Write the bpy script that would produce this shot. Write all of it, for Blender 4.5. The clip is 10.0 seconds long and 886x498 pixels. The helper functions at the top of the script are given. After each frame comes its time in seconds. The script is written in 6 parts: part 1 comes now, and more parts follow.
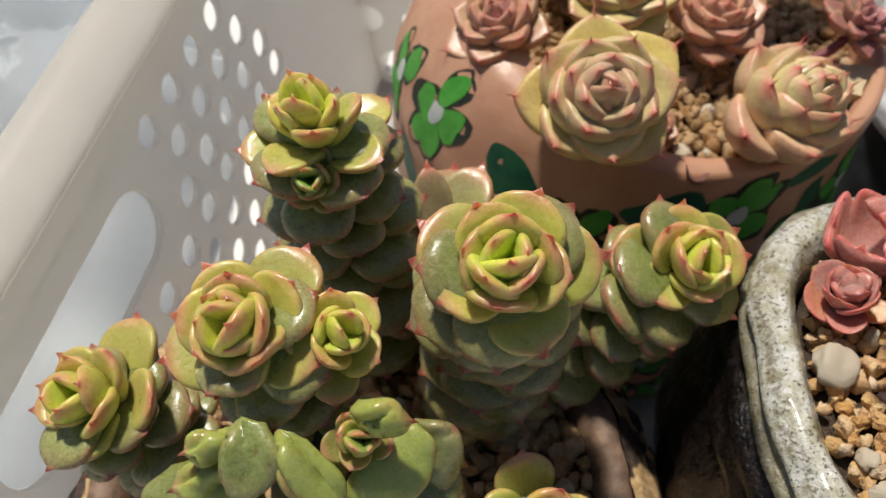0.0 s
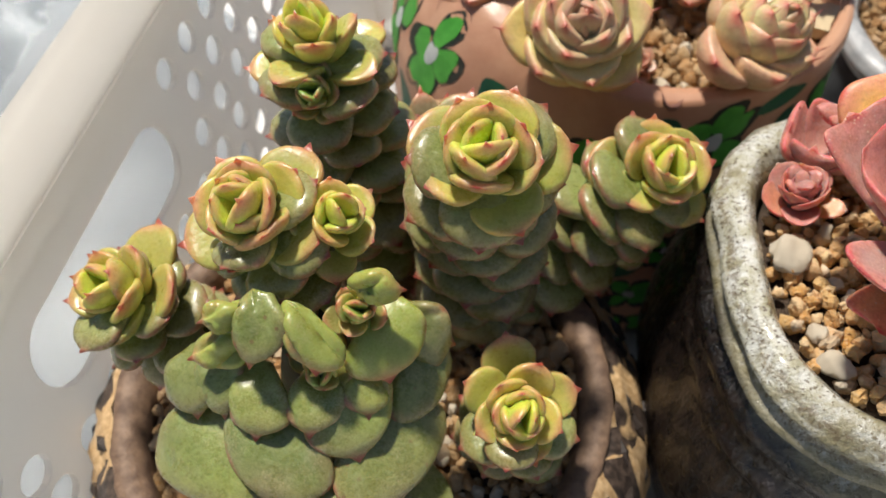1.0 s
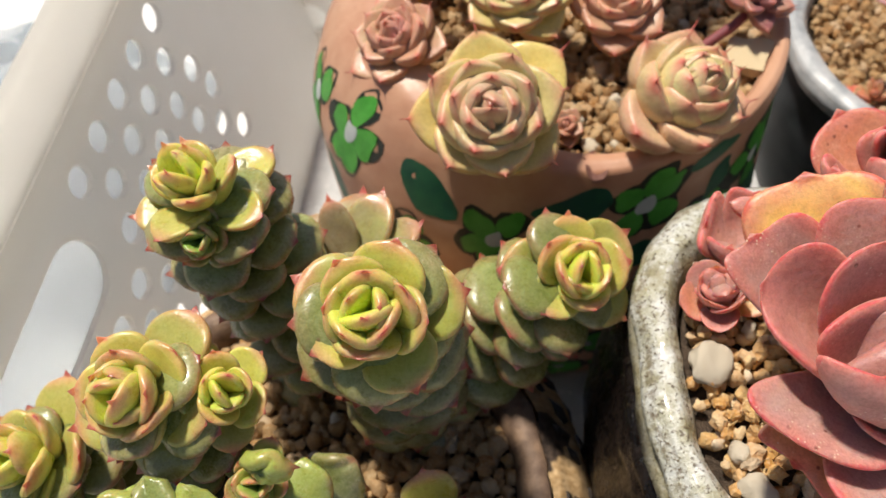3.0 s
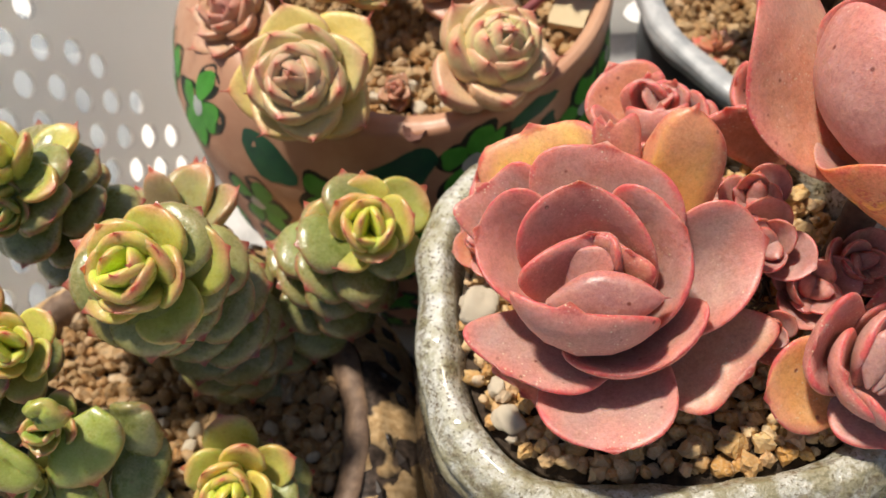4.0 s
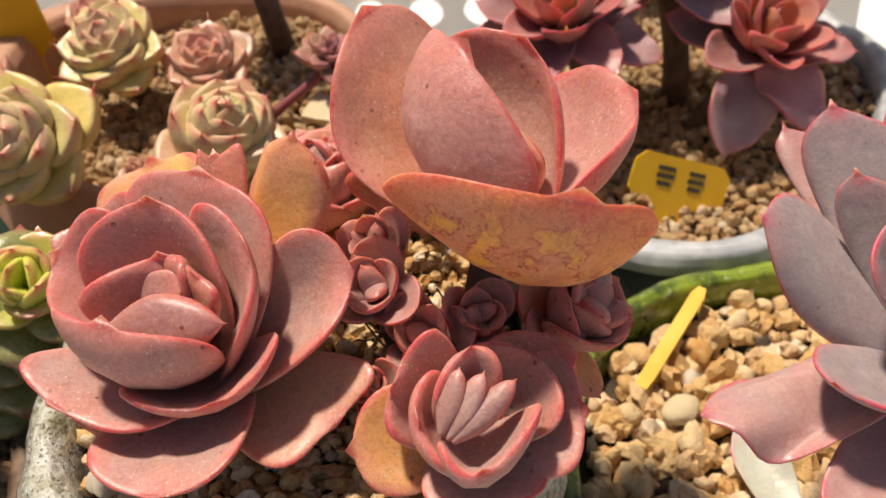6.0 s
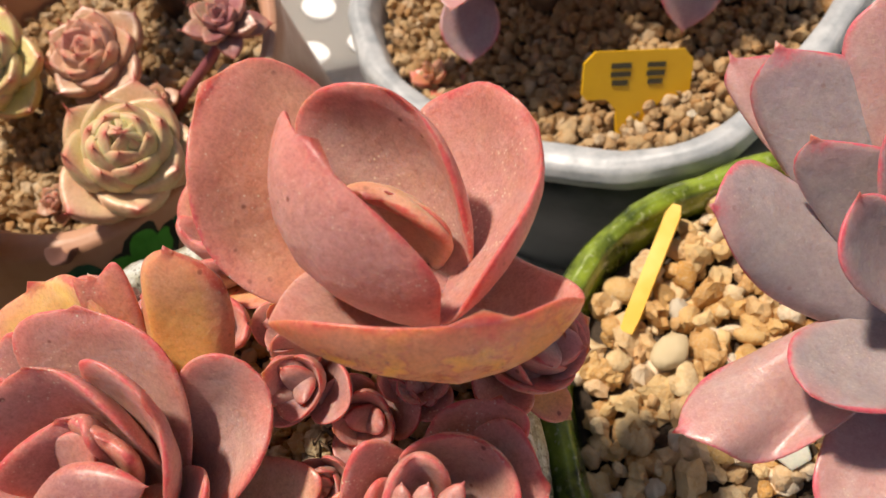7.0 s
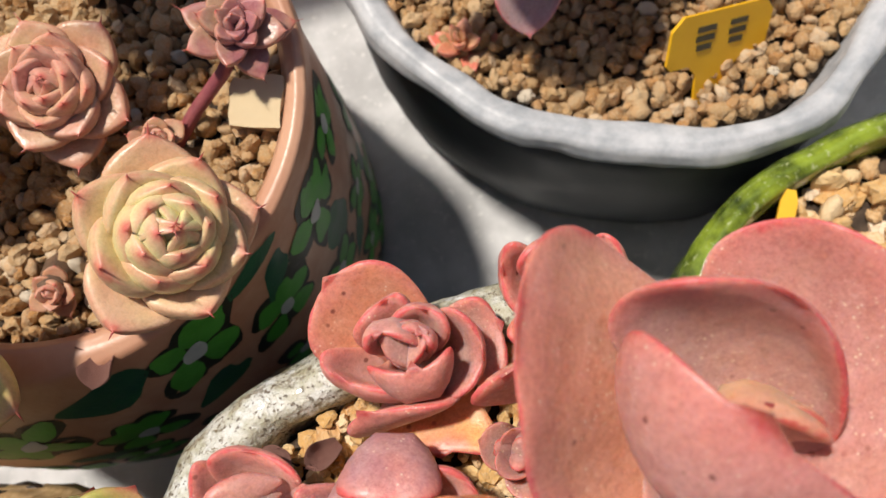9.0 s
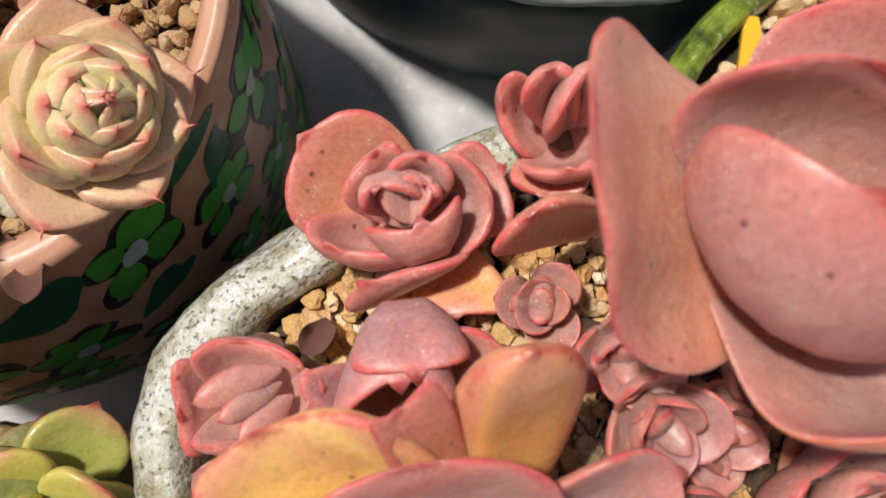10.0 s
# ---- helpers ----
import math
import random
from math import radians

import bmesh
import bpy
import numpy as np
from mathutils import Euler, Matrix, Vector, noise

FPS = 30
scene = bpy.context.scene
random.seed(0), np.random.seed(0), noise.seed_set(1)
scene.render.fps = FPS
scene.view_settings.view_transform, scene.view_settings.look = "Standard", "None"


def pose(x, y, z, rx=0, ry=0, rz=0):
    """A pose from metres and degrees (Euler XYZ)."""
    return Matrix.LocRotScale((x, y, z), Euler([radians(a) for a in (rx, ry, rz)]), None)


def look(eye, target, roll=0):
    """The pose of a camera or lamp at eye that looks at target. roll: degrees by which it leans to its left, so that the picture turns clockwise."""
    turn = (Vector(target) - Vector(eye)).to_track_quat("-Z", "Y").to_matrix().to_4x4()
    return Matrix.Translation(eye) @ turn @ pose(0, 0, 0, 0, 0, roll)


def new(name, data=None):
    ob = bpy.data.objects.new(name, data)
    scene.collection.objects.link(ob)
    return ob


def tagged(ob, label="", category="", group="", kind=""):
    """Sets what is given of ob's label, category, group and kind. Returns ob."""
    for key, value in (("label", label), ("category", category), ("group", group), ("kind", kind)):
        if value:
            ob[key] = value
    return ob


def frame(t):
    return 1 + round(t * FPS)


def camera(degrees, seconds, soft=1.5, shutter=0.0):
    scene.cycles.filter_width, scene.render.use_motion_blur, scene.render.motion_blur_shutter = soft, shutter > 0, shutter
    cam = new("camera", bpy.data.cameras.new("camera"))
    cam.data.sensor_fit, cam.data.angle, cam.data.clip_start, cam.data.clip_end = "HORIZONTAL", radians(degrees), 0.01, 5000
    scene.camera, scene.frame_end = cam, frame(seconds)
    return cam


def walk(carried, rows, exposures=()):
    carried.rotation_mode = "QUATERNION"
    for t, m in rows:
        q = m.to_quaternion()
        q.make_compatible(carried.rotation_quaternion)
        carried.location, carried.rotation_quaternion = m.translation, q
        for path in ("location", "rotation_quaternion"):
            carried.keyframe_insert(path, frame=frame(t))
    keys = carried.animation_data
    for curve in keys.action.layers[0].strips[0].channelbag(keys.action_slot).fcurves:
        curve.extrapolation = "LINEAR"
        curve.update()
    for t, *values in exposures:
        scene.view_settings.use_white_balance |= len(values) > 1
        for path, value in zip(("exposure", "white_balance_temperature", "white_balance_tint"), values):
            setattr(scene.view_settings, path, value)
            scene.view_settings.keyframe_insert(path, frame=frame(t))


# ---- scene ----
cam = camera(55.2, 10.0)
PATH = [
    (0, (0.015, 0.013, 0.359), (-0.091, 1.215, -1.237), -2.5),
    (0.5, (0.019, -0.006, 0.357), (-0.108, 1.18, -1.248), -3.2),
    (1, (0.024, -0.023, 0.361), (-0.117, 1.178, -1.232), -4.5),
    (1.5, (0.022, -0.056, 0.359), (-0.107, 1.279, -1.125), -2.0),
    (2, (0.02, -0.053, 0.357), (-0.107, 1.317, -1.094), -1.3),
    (2.2, (0.025, -0.035, 0.371), (-0.109, 1.3, -1.112), -3.7),
    (3.3, (0.067, 0.032, 0.382), (-0.142, 1.063, -1.318), -14.2),
    (3.5, (0.074, 0.03, 0.38), (-0.144, 1.052, -1.325), -15.1),
    (4, (0.129, 0.013, 0.384), (-0.125, 1.042, -1.312), -18.2),
    (4.5, (0.176, 0.002, 0.369), (-0.099, 1.095, -1.283), -19.2),
    (5, (0.217, 0.001, 0.352), (-0.005, 1.284, -1.166), -15.1),
    (5.2, (0.219, -0.004, 0.347), (0.012, 1.317, -1.141), -13.5),
    (6.3, (0.215, -0.01, 0.337), (0.057, 1.374, -1.098), -9.6),
    (6.5, (0.227, 0.008, 0.349), (0.035, 1.295, -1.17), -15.2),
    (7, (0.248, 0.05, 0.351), (-0.063, 1.044, -1.356), -31.0),
    (7.5, (0.264, 0.09, 0.354), (-0.189, 0.851, -1.439), -49.5),
    (8, (0.255, 0.105, 0.35), (-0.2, 0.81, -1.466), -51.9),
    (8.5, (0.196, 0.12, 0.364), (-0.068, 0.748, -1.516), -42.8),
    (9, (0.181, 0.151, 0.355), (0.158, 0.624, -1.588), -25.8),
    (9.5, (0.162, 0.154, 0.356), (0.202, 0.458, -1.62), -18.5),
    (10, (0.156, 0.154, 0.334), (0.283, 0.316, -1.656), 8.6),
]
cam.data.dof.use_dof = True
cam.data.dof.focus_distance = 0.190
cam.data.dof.aperture_fstop = 20.0
EXPOSURES = [(0.0, -0.24, 6450, 8.5), (1.5, 0.16, 6450, 9.0), (3.5, 0.09, 6650, 9.0), (4.5, 0.17, 6900, 10.5), (6.5, 0.12, 7050, 12.0), (8.0, 0.13, 6850, 12.5), (10.0, 0.0, 6300, 10.5)]
walk(cam, [(t, look(eye, target, roll)) for t, eye, target, roll in PATH], EXPOSURES)

# ---- light ----
SUN_FROM = Vector((-0.19, 0.33, 0.93)).normalized()
world = bpy.data.worlds.new("sky")
scene.world = world
world.use_nodes = True
wn = world.node_tree
sky = wn.nodes.new("ShaderNodeTexSky")
sky.sky_type = "NISHITA"
sky.sun_disc = False
sky.sun_elevation = math.asin(SUN_FROM.z)
sky.sun_rotation = math.atan2(SUN_FROM.x, SUN_FROM.y)
wn.links.new(sky.outputs[0], wn.nodes["Background"].inputs[0])
wn.nodes["Background"].inputs[1].default_value = 0.066
sun = new("sun", bpy.data.lights.new("sun", "SUN"))
sun.data.energy = 4.6
sun.data.angle = radians(5.0)
sun.data.color = (1.0, 0.93, 0.83)
sun.matrix_world = look(SUN_FROM * 3, (0, 0, 0))


# ---- materials ----
class Mat:
    """A small wrapper to write node materials in few lines."""

    def __init__(self, name, rough=0.5, **inputs):
        self.m = bpy.data.materials.new(name)
        self.m.use_nodes = True
        self.t = self.m.node_tree
        self.b = self.t.nodes["Principled BSDF"]
        self.b.inputs["Roughness"].default_value = rough
        for k, v in inputs.items():
            self.b.inputs[k.replace("_", " ")].default_value = v

    def node(self, kind, out=0, **vals):
        n = self.t.nodes.new(kind)
        for k, v in vals.items():
            if k in n.inputs:
                self.plug(n.inputs[k], v)
            else:
                setattr(n, k, v)
        return n.outputs[out]

    def plug(self, sock, v):
        if isinstance(v, bpy.types.NodeSocket):
            self.t.links.new(v, sock)
        elif isinstance(v, (tuple, list)) and sock.type == "RGBA" and len(v) == 3:
            sock.default_value = (*v, 1)
        else:
            sock.default_value = v

    def set(self, name, v):
        self.plug(self.b.inputs[name], v)

    def coord(self, kind="Object"):
        return self.t.nodes.new("ShaderNodeTexCoord").outputs[kind]

    def noise(self, scale, detail=3.0, vec=None, rough=0.55, out=0):
        n = self.t.nodes.new("ShaderNodeTexNoise")
        n.inputs["Scale"].default_value = scale
        n.inputs["Detail"].default_value = detail
        n.inputs["Roughness"].default_value = rough
        if vec is not None:
            self.plug(n.inputs["Vector"], vec)
        return n.outputs[out]

    def voronoi(self, scale, vec=None, out="Distance", feature="F1", rnd=1.0):
        n = self.t.nodes.new("ShaderNodeTexVoronoi")
        n.feature = feature
        n.inputs["Scale"].default_value = scale
        n.inputs["Randomness"].default_value = rnd
        if vec is not None:
            self.plug(n.inputs["Vector"], vec)
        return n.outputs[out]

    def math(self, op, a, b=0.0, c=0.0):
        n = self.t.nodes.new("ShaderNodeMath")
        n.operation = op
        for i, v in enumerate((a, b, c)):
            self.plug(n.inputs[i], v)
        return n.outputs[0]

    def band(self, v, lo, hi, a=0.0, b=1.0):
        n = self.t.nodes.new("ShaderNodeMapRange")
        n.interpolation_type = "SMOOTHSTEP"
        for i, x in enumerate((v, lo, hi, a, b)):
            self.plug(n.inputs[i], x)
        return n.outputs[0]

    def mix(self, f, a, b, mode="MIX"):
        n = self.t.nodes.new("ShaderNodeMix")
        n.data_type, n.blend_type = "RGBA", mode
        self.plug(n.inputs[0], f)
        self.plug(n.inputs[6], a)
        self.plug(n.inputs[7], b)
        return n.outputs[2]

    def ramp(self, v, stops):
        n = self.t.nodes.new("ShaderNodeValToRGB")
        e = n.color_ramp.elements
        while len(e) < len(stops):
            e.new(0.5)
        for el, (p, c) in zip(e, stops):
            el.position, el.color = p, (*c, 1)
        self.plug(n.inputs[0], v)
        return n.outputs[0]

    def split(self, vec):
        n = self.t.nodes.new("ShaderNodeSeparateXYZ")
        self.plug(n.inputs[0], vec)
        return n.outputs

    def bump(self, h, dist=0.001, strength=0.5):
        n = self.t.nodes.new("ShaderNodeBump")
        n.inputs["Strength"].default_value = strength
        n.inputs["Distance"].default_value = dist
        self.plug(n.inputs["Height"], h)
        self.set("Normal", n.outputs[0])


def leaf_material(name, blush, blush_amt, blush_lo, edge_col, edge_lo, edge_amt, mottle_col, mottle, rough, sss, bloom, coat=0.0, pits=0.0, grain=0.06, side_w=0.99, dust=0.0, rugose=0.5, ring=0.0, wear=1.0, own=None):
    """Waxy leaf: its own tint comes from the object's colour, a soft blush runs to the margin, the thin margin and tip are flushed."""
    m = Mat(name, rough)
    m.b.inputs["Subsurface Weight"].default_value = sss
    m.b.inputs["Subsurface Radius"].default_value = (1.0, 0.5, 0.25)
    m.b.inputs["Subsurface Scale"].default_value = 0.0045
    m.b.inputs["Coat Weight"].default_value = coat
    m.b.inputs["Coat Roughness"].default_value = 0.22
    info = m.t.nodes.new("ShaderNodeObjectInfo")
    geo = m.t.nodes.new("ShaderNodeNewGeometry")
    pos = geo.outputs["Position"]
    uv = m.split(m.coord("UV"))
    side = m.math("ABSOLUTE", m.math("MULTIPLY_ADD", uv[0], 2.0, -1.0))
    big = m.noise(70, 3, pos)
    mid = m.noise(210, 4, pos, 0.65)
    fine = m.noise(900, 3, pos)
    pores = m.noise(1900, 2, pos)
    col = m.mix(m.band(big, 0.38, 0.72, 0, mottle), own or info.outputs["Color"], mottle_col)
    col = m.mix(m.band(mid, 0.45, 0.75, 0, bloom), col, (0.56, 0.46, 0.44))
    if ring:
        patch = m.noise(95, 3, pos, 0.6)
        col = m.mix(m.band(patch, 0.50, 0.64, 0, 0.80), col, mottle_col)
        col = m.mix(m.math("MULTIPLY", m.band(m.math("ABSOLUTE", m.math("SUBTRACT", patch, 0.535)), 0.010, 0.035, ring, 0), m.band(fine, 0.42, 0.55)), col, (0.45, 0.06, 0.03))
    rim = m.math("MAXIMUM", m.math("MULTIPLY", side, m.band(uv[1], 0.1, 0.75, 0.80 * side_w, side_w)), uv[1])
    soft = m.math("ADD", rim, m.math("MULTIPLY_ADD", big, 0.36, -0.18))
    col = m.mix(m.band(soft, blush_lo, 1.0, 0, blush_amt), col, blush)
    rim = m.math("ADD", rim, m.math("MULTIPLY_ADD", mid, 0.26, -0.13))
    col = m.mix(m.band(rim, edge_lo, 1.0, 0, edge_amt), col, edge_col)
    col = m.mix(m.band(uv[1], 0.925, 0.985, 0, 0.9), col, (0.28, 0.032, 0.03))
    col = m.mix(m.band(fine, 0.35, 0.7, 0.0, grain), col, (0.80, 0.70, 0.62))
    if pits:
        dots = m.voronoi(210, pos)
        where = m.band(m.noise(45, 2, pos), 0.47, 0.60)
        col = m.mix(m.math("MULTIPLY", m.band(dots, 0.07, 0.16, pits, 0), where), col, (0.20, 0.05, 0.035))
    if dust:
        specks = m.voronoi(750, pos)
        lying = m.band(m.noise(60, 4, pos, 0.7), 0.48, 0.66)
        col = m.mix(m.math("MULTIPLY", m.band(specks, 0.12, 0.24, dust, 0), lying), col, (0.72, 0.58, 0.42))
        col = m.mix(m.math("MULTIPLY", lying, m.band(pores, 0.42, 0.62, 0, 0.12)), col, (0.62, 0.47, 0.40))
    worn = m.math("ADD", m.math("MULTIPLY", mid, 0.3), m.math("ADD", m.math("MULTIPLY", fine, 0.35), m.math("MULTIPLY", pores, 0.35)))
    col = m.mix(wear, col, m.ramp(worn, [(0.38, (0.78, 0.75, 0.76)), (0.50, (1.0, 1.0, 1.0)), (0.62, (1.16, 1.15, 1.12))]), "MULTIPLY")
    m.set("Base Color", col)
    m.set("Roughness", m.band(mid, 0.25, 0.75, rough - 0.10, rough + 0.12))
    relief = m.math("ADD", m.math("MULTIPLY", mid, rugose), m.math("ADD", m.math("MULTIPLY", fine, 0.14), m.math("MULTIPLY", pores, 0.07)))
    m.bump(m.math("ADD", m.math("MULTIPLY", big, 1.2), relief), 0.0013, 0.46)
    return m.m


MAT_GREEN = leaf_material("green_leaf", (0.62, 0.24, 0.15), 0.78, 0.72, (0.50, 0.075, 0.055), 0.92, 0.90, (0.40, 0.44, 0.10), 0.40, 0.33, 0.50, 0.06, 0.15, 0.25, 0.03, 0.86, 0.05, 0.35, wear=0.55)
MAT_GREEN_OLD = leaf_material("old_green_leaf", (0.34, 0.25, 0.11), 0.55, 0.58, (0.36, 0.13, 0.08), 0.88, 0.85, (0.150, 0.175, 0.055), 0.45, 0.30, 0.30, 0.08, 0.32, 0.5, 0.04, 0.97, 0.25, 0.6)
MAT_BLOTCH = leaf_material("blotched_orange_leaf", (0.64, 0.18, 0.09), 0.80, 0.62, (0.56, 0.08, 0.06), 0.90, 0.85, (0.86, 0.45, 0.04), 0.50, 0.38, 0.60, 0.04, 0.0, 0.9, 0.04, 0.98, 0.3, 0.5, 0.9, own=(0.68, 0.27, 0.13))
MAT_PINK = leaf_material("pink_leaf", (0.62, 0.20, 0.165), 0.72, 0.66, (0.56, 0.075, 0.08), 0.92, 0.88, (0.55, 0.27, 0.18), 0.40, 0.44, 0.55, 0.14, 0.05, 0.9, 0.04, 0.99, 1.0, wear=0.75)
MAT_AMBER = leaf_material("amber_leaf", (0.66, 0.25, 0.17), 0.80, 0.66, (0.56, 0.09, 0.07), 0.94, 0.85, (0.82, 0.50, 0.17), 0.35, 0.42, 0.60, 0.0, 0.0, 0.8, 0.03, 0.99, 0.4, wear=0.6)
MAT_AGAVE = leaf_material("cream_leaf", (0.64, 0.26, 0.18), 0.80, 0.74, (0.54, 0.085, 0.065), 0.86, 0.92, (0.58, 0.52, 0.24), 0.4, 0.36, 0.12, 0.04, 0.0, 0.2, 0.04, 0.88, wear=0.5)
MAT_LILAC = leaf_material("lilac_leaf", (0.52, 0.22, 0.22), 0.55, 0.74, (0.60, 0.08, 0.12), 0.89, 0.97, (0.40, 0.34, 0.32), 0.40, 0.38, 0.42, 0.20, 0.0, 0.3, 0.05, 0.99, 0.3, wear=0.35)


def glaze_material():
    """Speckled pale glaze at the top, running in tongues over a dark brown body."""
    m = Mat("speckled_glaze", 0.28)
    pos = m.coord()
    z = m.split(pos)[2]
    n1, n2, n3 = m.noise(38, 1, pos), m.noise(150, 5, pos, 0.7), m.noise(880, 4, pos)
    pale = m.mix(m.band(n2, 0.35, 0.65), (0.66, 0.66, 0.61), (0.42, 0.40, 0.28))
    pale = m.mix(m.band(m.noise(120, 4, pos, 0.7), 0.52, 0.68, 0, 0.65), pale, (0.19, 0.16, 0.06))
    pale = m.mix(m.band(n3, 0.54, 0.66, 0, 0.85), pale, (0.08, 0.05, 0.025))
    pale = m.mix(m.band(m.noise(62, 5, pos, 0.7), 0.50, 0.68, 0, 0.60), pale, (0.24, 0.20, 0.085))
    pale = m.mix(m.band(m.noise(330, 2, pos), 0.60, 0.72, 0, 0.7), pale, (0.72, 0.72, 0.68))
    dark = m.mix(m.band(n2, 0.4, 0.65), (0.004, 0.003, 0.003), (0.014, 0.008, 0.006))
    dark = m.mix(m.band(m.noise(240, 4, m.node("ShaderNodeMapping", Vector=pos, Scale=(1.0, 1.0, 0.3))), 0.66, 0.76, 0, 0.20), dark, (0.10, 0.08, 0.07))
    x = m.split(pos)[0]
    down = m.node("ShaderNodeMapping", Vector=pos, Scale=(1.0, 1.0, 0.10))
    tongues = m.band(m.noise(80, 1, down, 0.5), 0.45, 0.75, 0.0, 0.040)
    tongues = m.math("MULTIPLY", tongues, m.band(x, 0.095, 0.130))
    line = m.math("SUBTRACT", m.math("MULTIPLY_ADD", n1, 0.016, 0.144), tongues)
    line = m.math("ADD", line, m.math("MULTIPLY", m.math("SUBTRACT", x, 0.090), -0.55))
    thin = m.math("ADD", m.band(z, 0.150, 0.110, 0, 0.5), m.math("MULTIPLY_ADD", n2, 0.9, -0.40))
    pale = m.mix(m.band(thin, 0.15, 0.45, 0, 0.85), pale, (0.11, 0.085, 0.035))
    runs = m.t.nodes.new("ShaderNodeMapping")
    runs.inputs["Scale"].default_value = (1.0, 1.0, 0.12)
    m.plug(runs.inputs["Vector"], pos)
    streak = m.noise(210, 3, runs.outputs[0], 0.6)
    pale = m.mix(m.math("MULTIPLY", m.band(streak, 0.54, 0.64), m.band(z, 0.158, 0.148, 0, 0.85)), pale, (0.10, 0.07, 0.035))
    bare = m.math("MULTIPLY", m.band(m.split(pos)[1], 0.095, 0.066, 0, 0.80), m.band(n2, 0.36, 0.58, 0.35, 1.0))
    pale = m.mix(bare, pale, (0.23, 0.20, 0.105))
    over = m.math("SUBTRACT", z, line)
    crack = m.noise(420, 4, m.node("ShaderNodeMapping", Vector=pos, Scale=(1.0, 1.0, 0.35)), 0.7)
    for ridge in (0.1495, 0.1560, 0.1630):
        worn = m.band(m.math("ABSOLUTE", m.math("SUBTRACT", m.math("MULTIPLY_ADD", n2, 0.003, z), ridge + 0.0015)), 0.0004, 0.0020, 1.0, 0.0)
        pale = m.mix(m.math("MULTIPLY", worn, m.band(crack, 0.42, 0.62, 0, 0.70)), pale, (0.13, 0.085, 0.04))
    pale = m.mix(m.band(over, 0.012, 0.001, 0, 0.7), pale, (0.20, 0.17, 0.09))
    col = m.mix(m.band(over, -0.005, 0.003), dark, pale)
    m.set("Base Color", col)
    m.set("Roughness", m.band(n2, 0.3, 0.7, 0.18, 0.42))
    m.set("Coat Weight", 0.45)
    m.bump(m.math("ADD", m.math("MULTIPLY", streak, m.band(z, 0.150, 0.140, 0, 2.2)), m.math("ADD", n2, m.math("MULTIPLY", n3, 0.4))), 0.0018, 0.7)
    return m.m


def bark_material():
    """Carved pot: straw-coloured clay brushed with dark brown flakes, fine grain along the wall."""
    m = Mat("carved_clay", 0.55)
    pos = m.coord()
    sc = m.node("ShaderNodeMapping", Vector=pos, Scale=(1, 1, 0.45))
    n1 = m.noise(70, 2, sc, 0.5)
    vor = m.voronoi(75, sc, "Color")
    grain = m.noise(420, 4, m.node("ShaderNodeMapping", Vector=pos, Scale=(1, 1, 0.15)))
    tan = m.mix(m.band(grain, 0.3, 0.7), (0.66, 0.46, 0.25), (0.44, 0.27, 0.12))
    dark = m.mix(m.band(grain, 0.35, 0.7), (0.035, 0.024, 0.018), (0.11, 0.075, 0.055))
    pick = m.math("ADD", m.math("MULTIPLY", m.split(vor)[0], 0.6), m.math("MULTIPLY", n1, 0.55))
    m.set("Base Color", m.mix(m.band(pick, 0.68, 0.70), tan, dark))
    m.bump(m.math("ADD", m.math("MULTIPLY", grain, 0.6), m.band(pick, 0.63, 0.72, 0.8, 0)), 0.0015, 0.8)
    return m.m


def plain_material(name, a, b, scale, rough, dist=0.0006, strength=0.4, speck=None, **kw):
    m = Mat(name, rough, **kw)
    pos = m.coord()
    n1, n2 = m.noise(scale, 5, pos, 0.6), m.noise(scale * 7, 3, pos)
    col = m.mix(m.band(n1, 0.3, 0.7), a, b)
    if speck:
        col = m.mix(m.band(n2, 0.58, 0.7, 0, 0.7), col, speck)
    m.set("Base Color", col)
    m.set("Roughness", m.band(n1, 0.3, 0.7, rough - 0.07, rough + 0.1))
    m.bump(m.math("ADD", n1, m.math("MULTIPLY", n2, 0.4)), dist, strength)
    return m.m


def stone_material(name, stops, pale=(0.74, 0.66, 0.54)):
    m = Mat(name, 0.85)
    info = m.t.nodes.new("ShaderNodeObjectInfo")
    geo = m.t.nodes.new("ShaderNodeNewGeometry")
    pos = geo.outputs["Position"]
    r = m.math("FRACT", m.math("ADD", info.outputs["Random"], geo.outputs["Random Per Island"]))
    n1, n2 = m.noise(260, 4, pos, 0.7), m.noise(1300, 3, pos)
    col = m.ramp(r, stops)
    col = m.mix(m.band(n1, 0.42, 0.68, 0, 0.5), col, (0.50, 0.24, 0.06))
    col = m.mix(m.band(n2, 0.45, 0.7, 0, 0.5), col, pale)
    m.set("Base Color", col)
    m.bump(m.math("ADD", n1, m.math("MULTIPLY", n2, 0.5)), 0.0012, 0.8)
    return m.m


MAT_GLAZE = glaze_material()
MAT_BARK = bark_material()
MAT_LIP = plain_material("brown_lip", (0.26, 0.165, 0.105), (0.12, 0.072, 0.048), 160, 0.62, 0.001, 0.7)
MAT_TERRA = plain_material("salmon_terracotta", (0.57, 0.325, 0.205), (0.46, 0.225, 0.135), 45, 0.40, 0.0012, 0.3)
MAT_SLATE = plain_material("slate_glaze", (0.030, 0.035, 0.042), (0.075, 0.084, 0.094), 60, 0.5, Specular_IOR_Level=0.3)
MAT_PEWTER = plain_material("pale_grey_rim", (0.52, 0.53, 0.54), (0.30, 0.32, 0.34), 90, 0.45)
MAT_MOSS = plain_material("green_glaze", (0.030, 0.050, 0.016), (0.13, 0.19, 0.025), 42, 0.2, speck=(0.30, 0.32, 0.16), Coat_Weight=0.3)
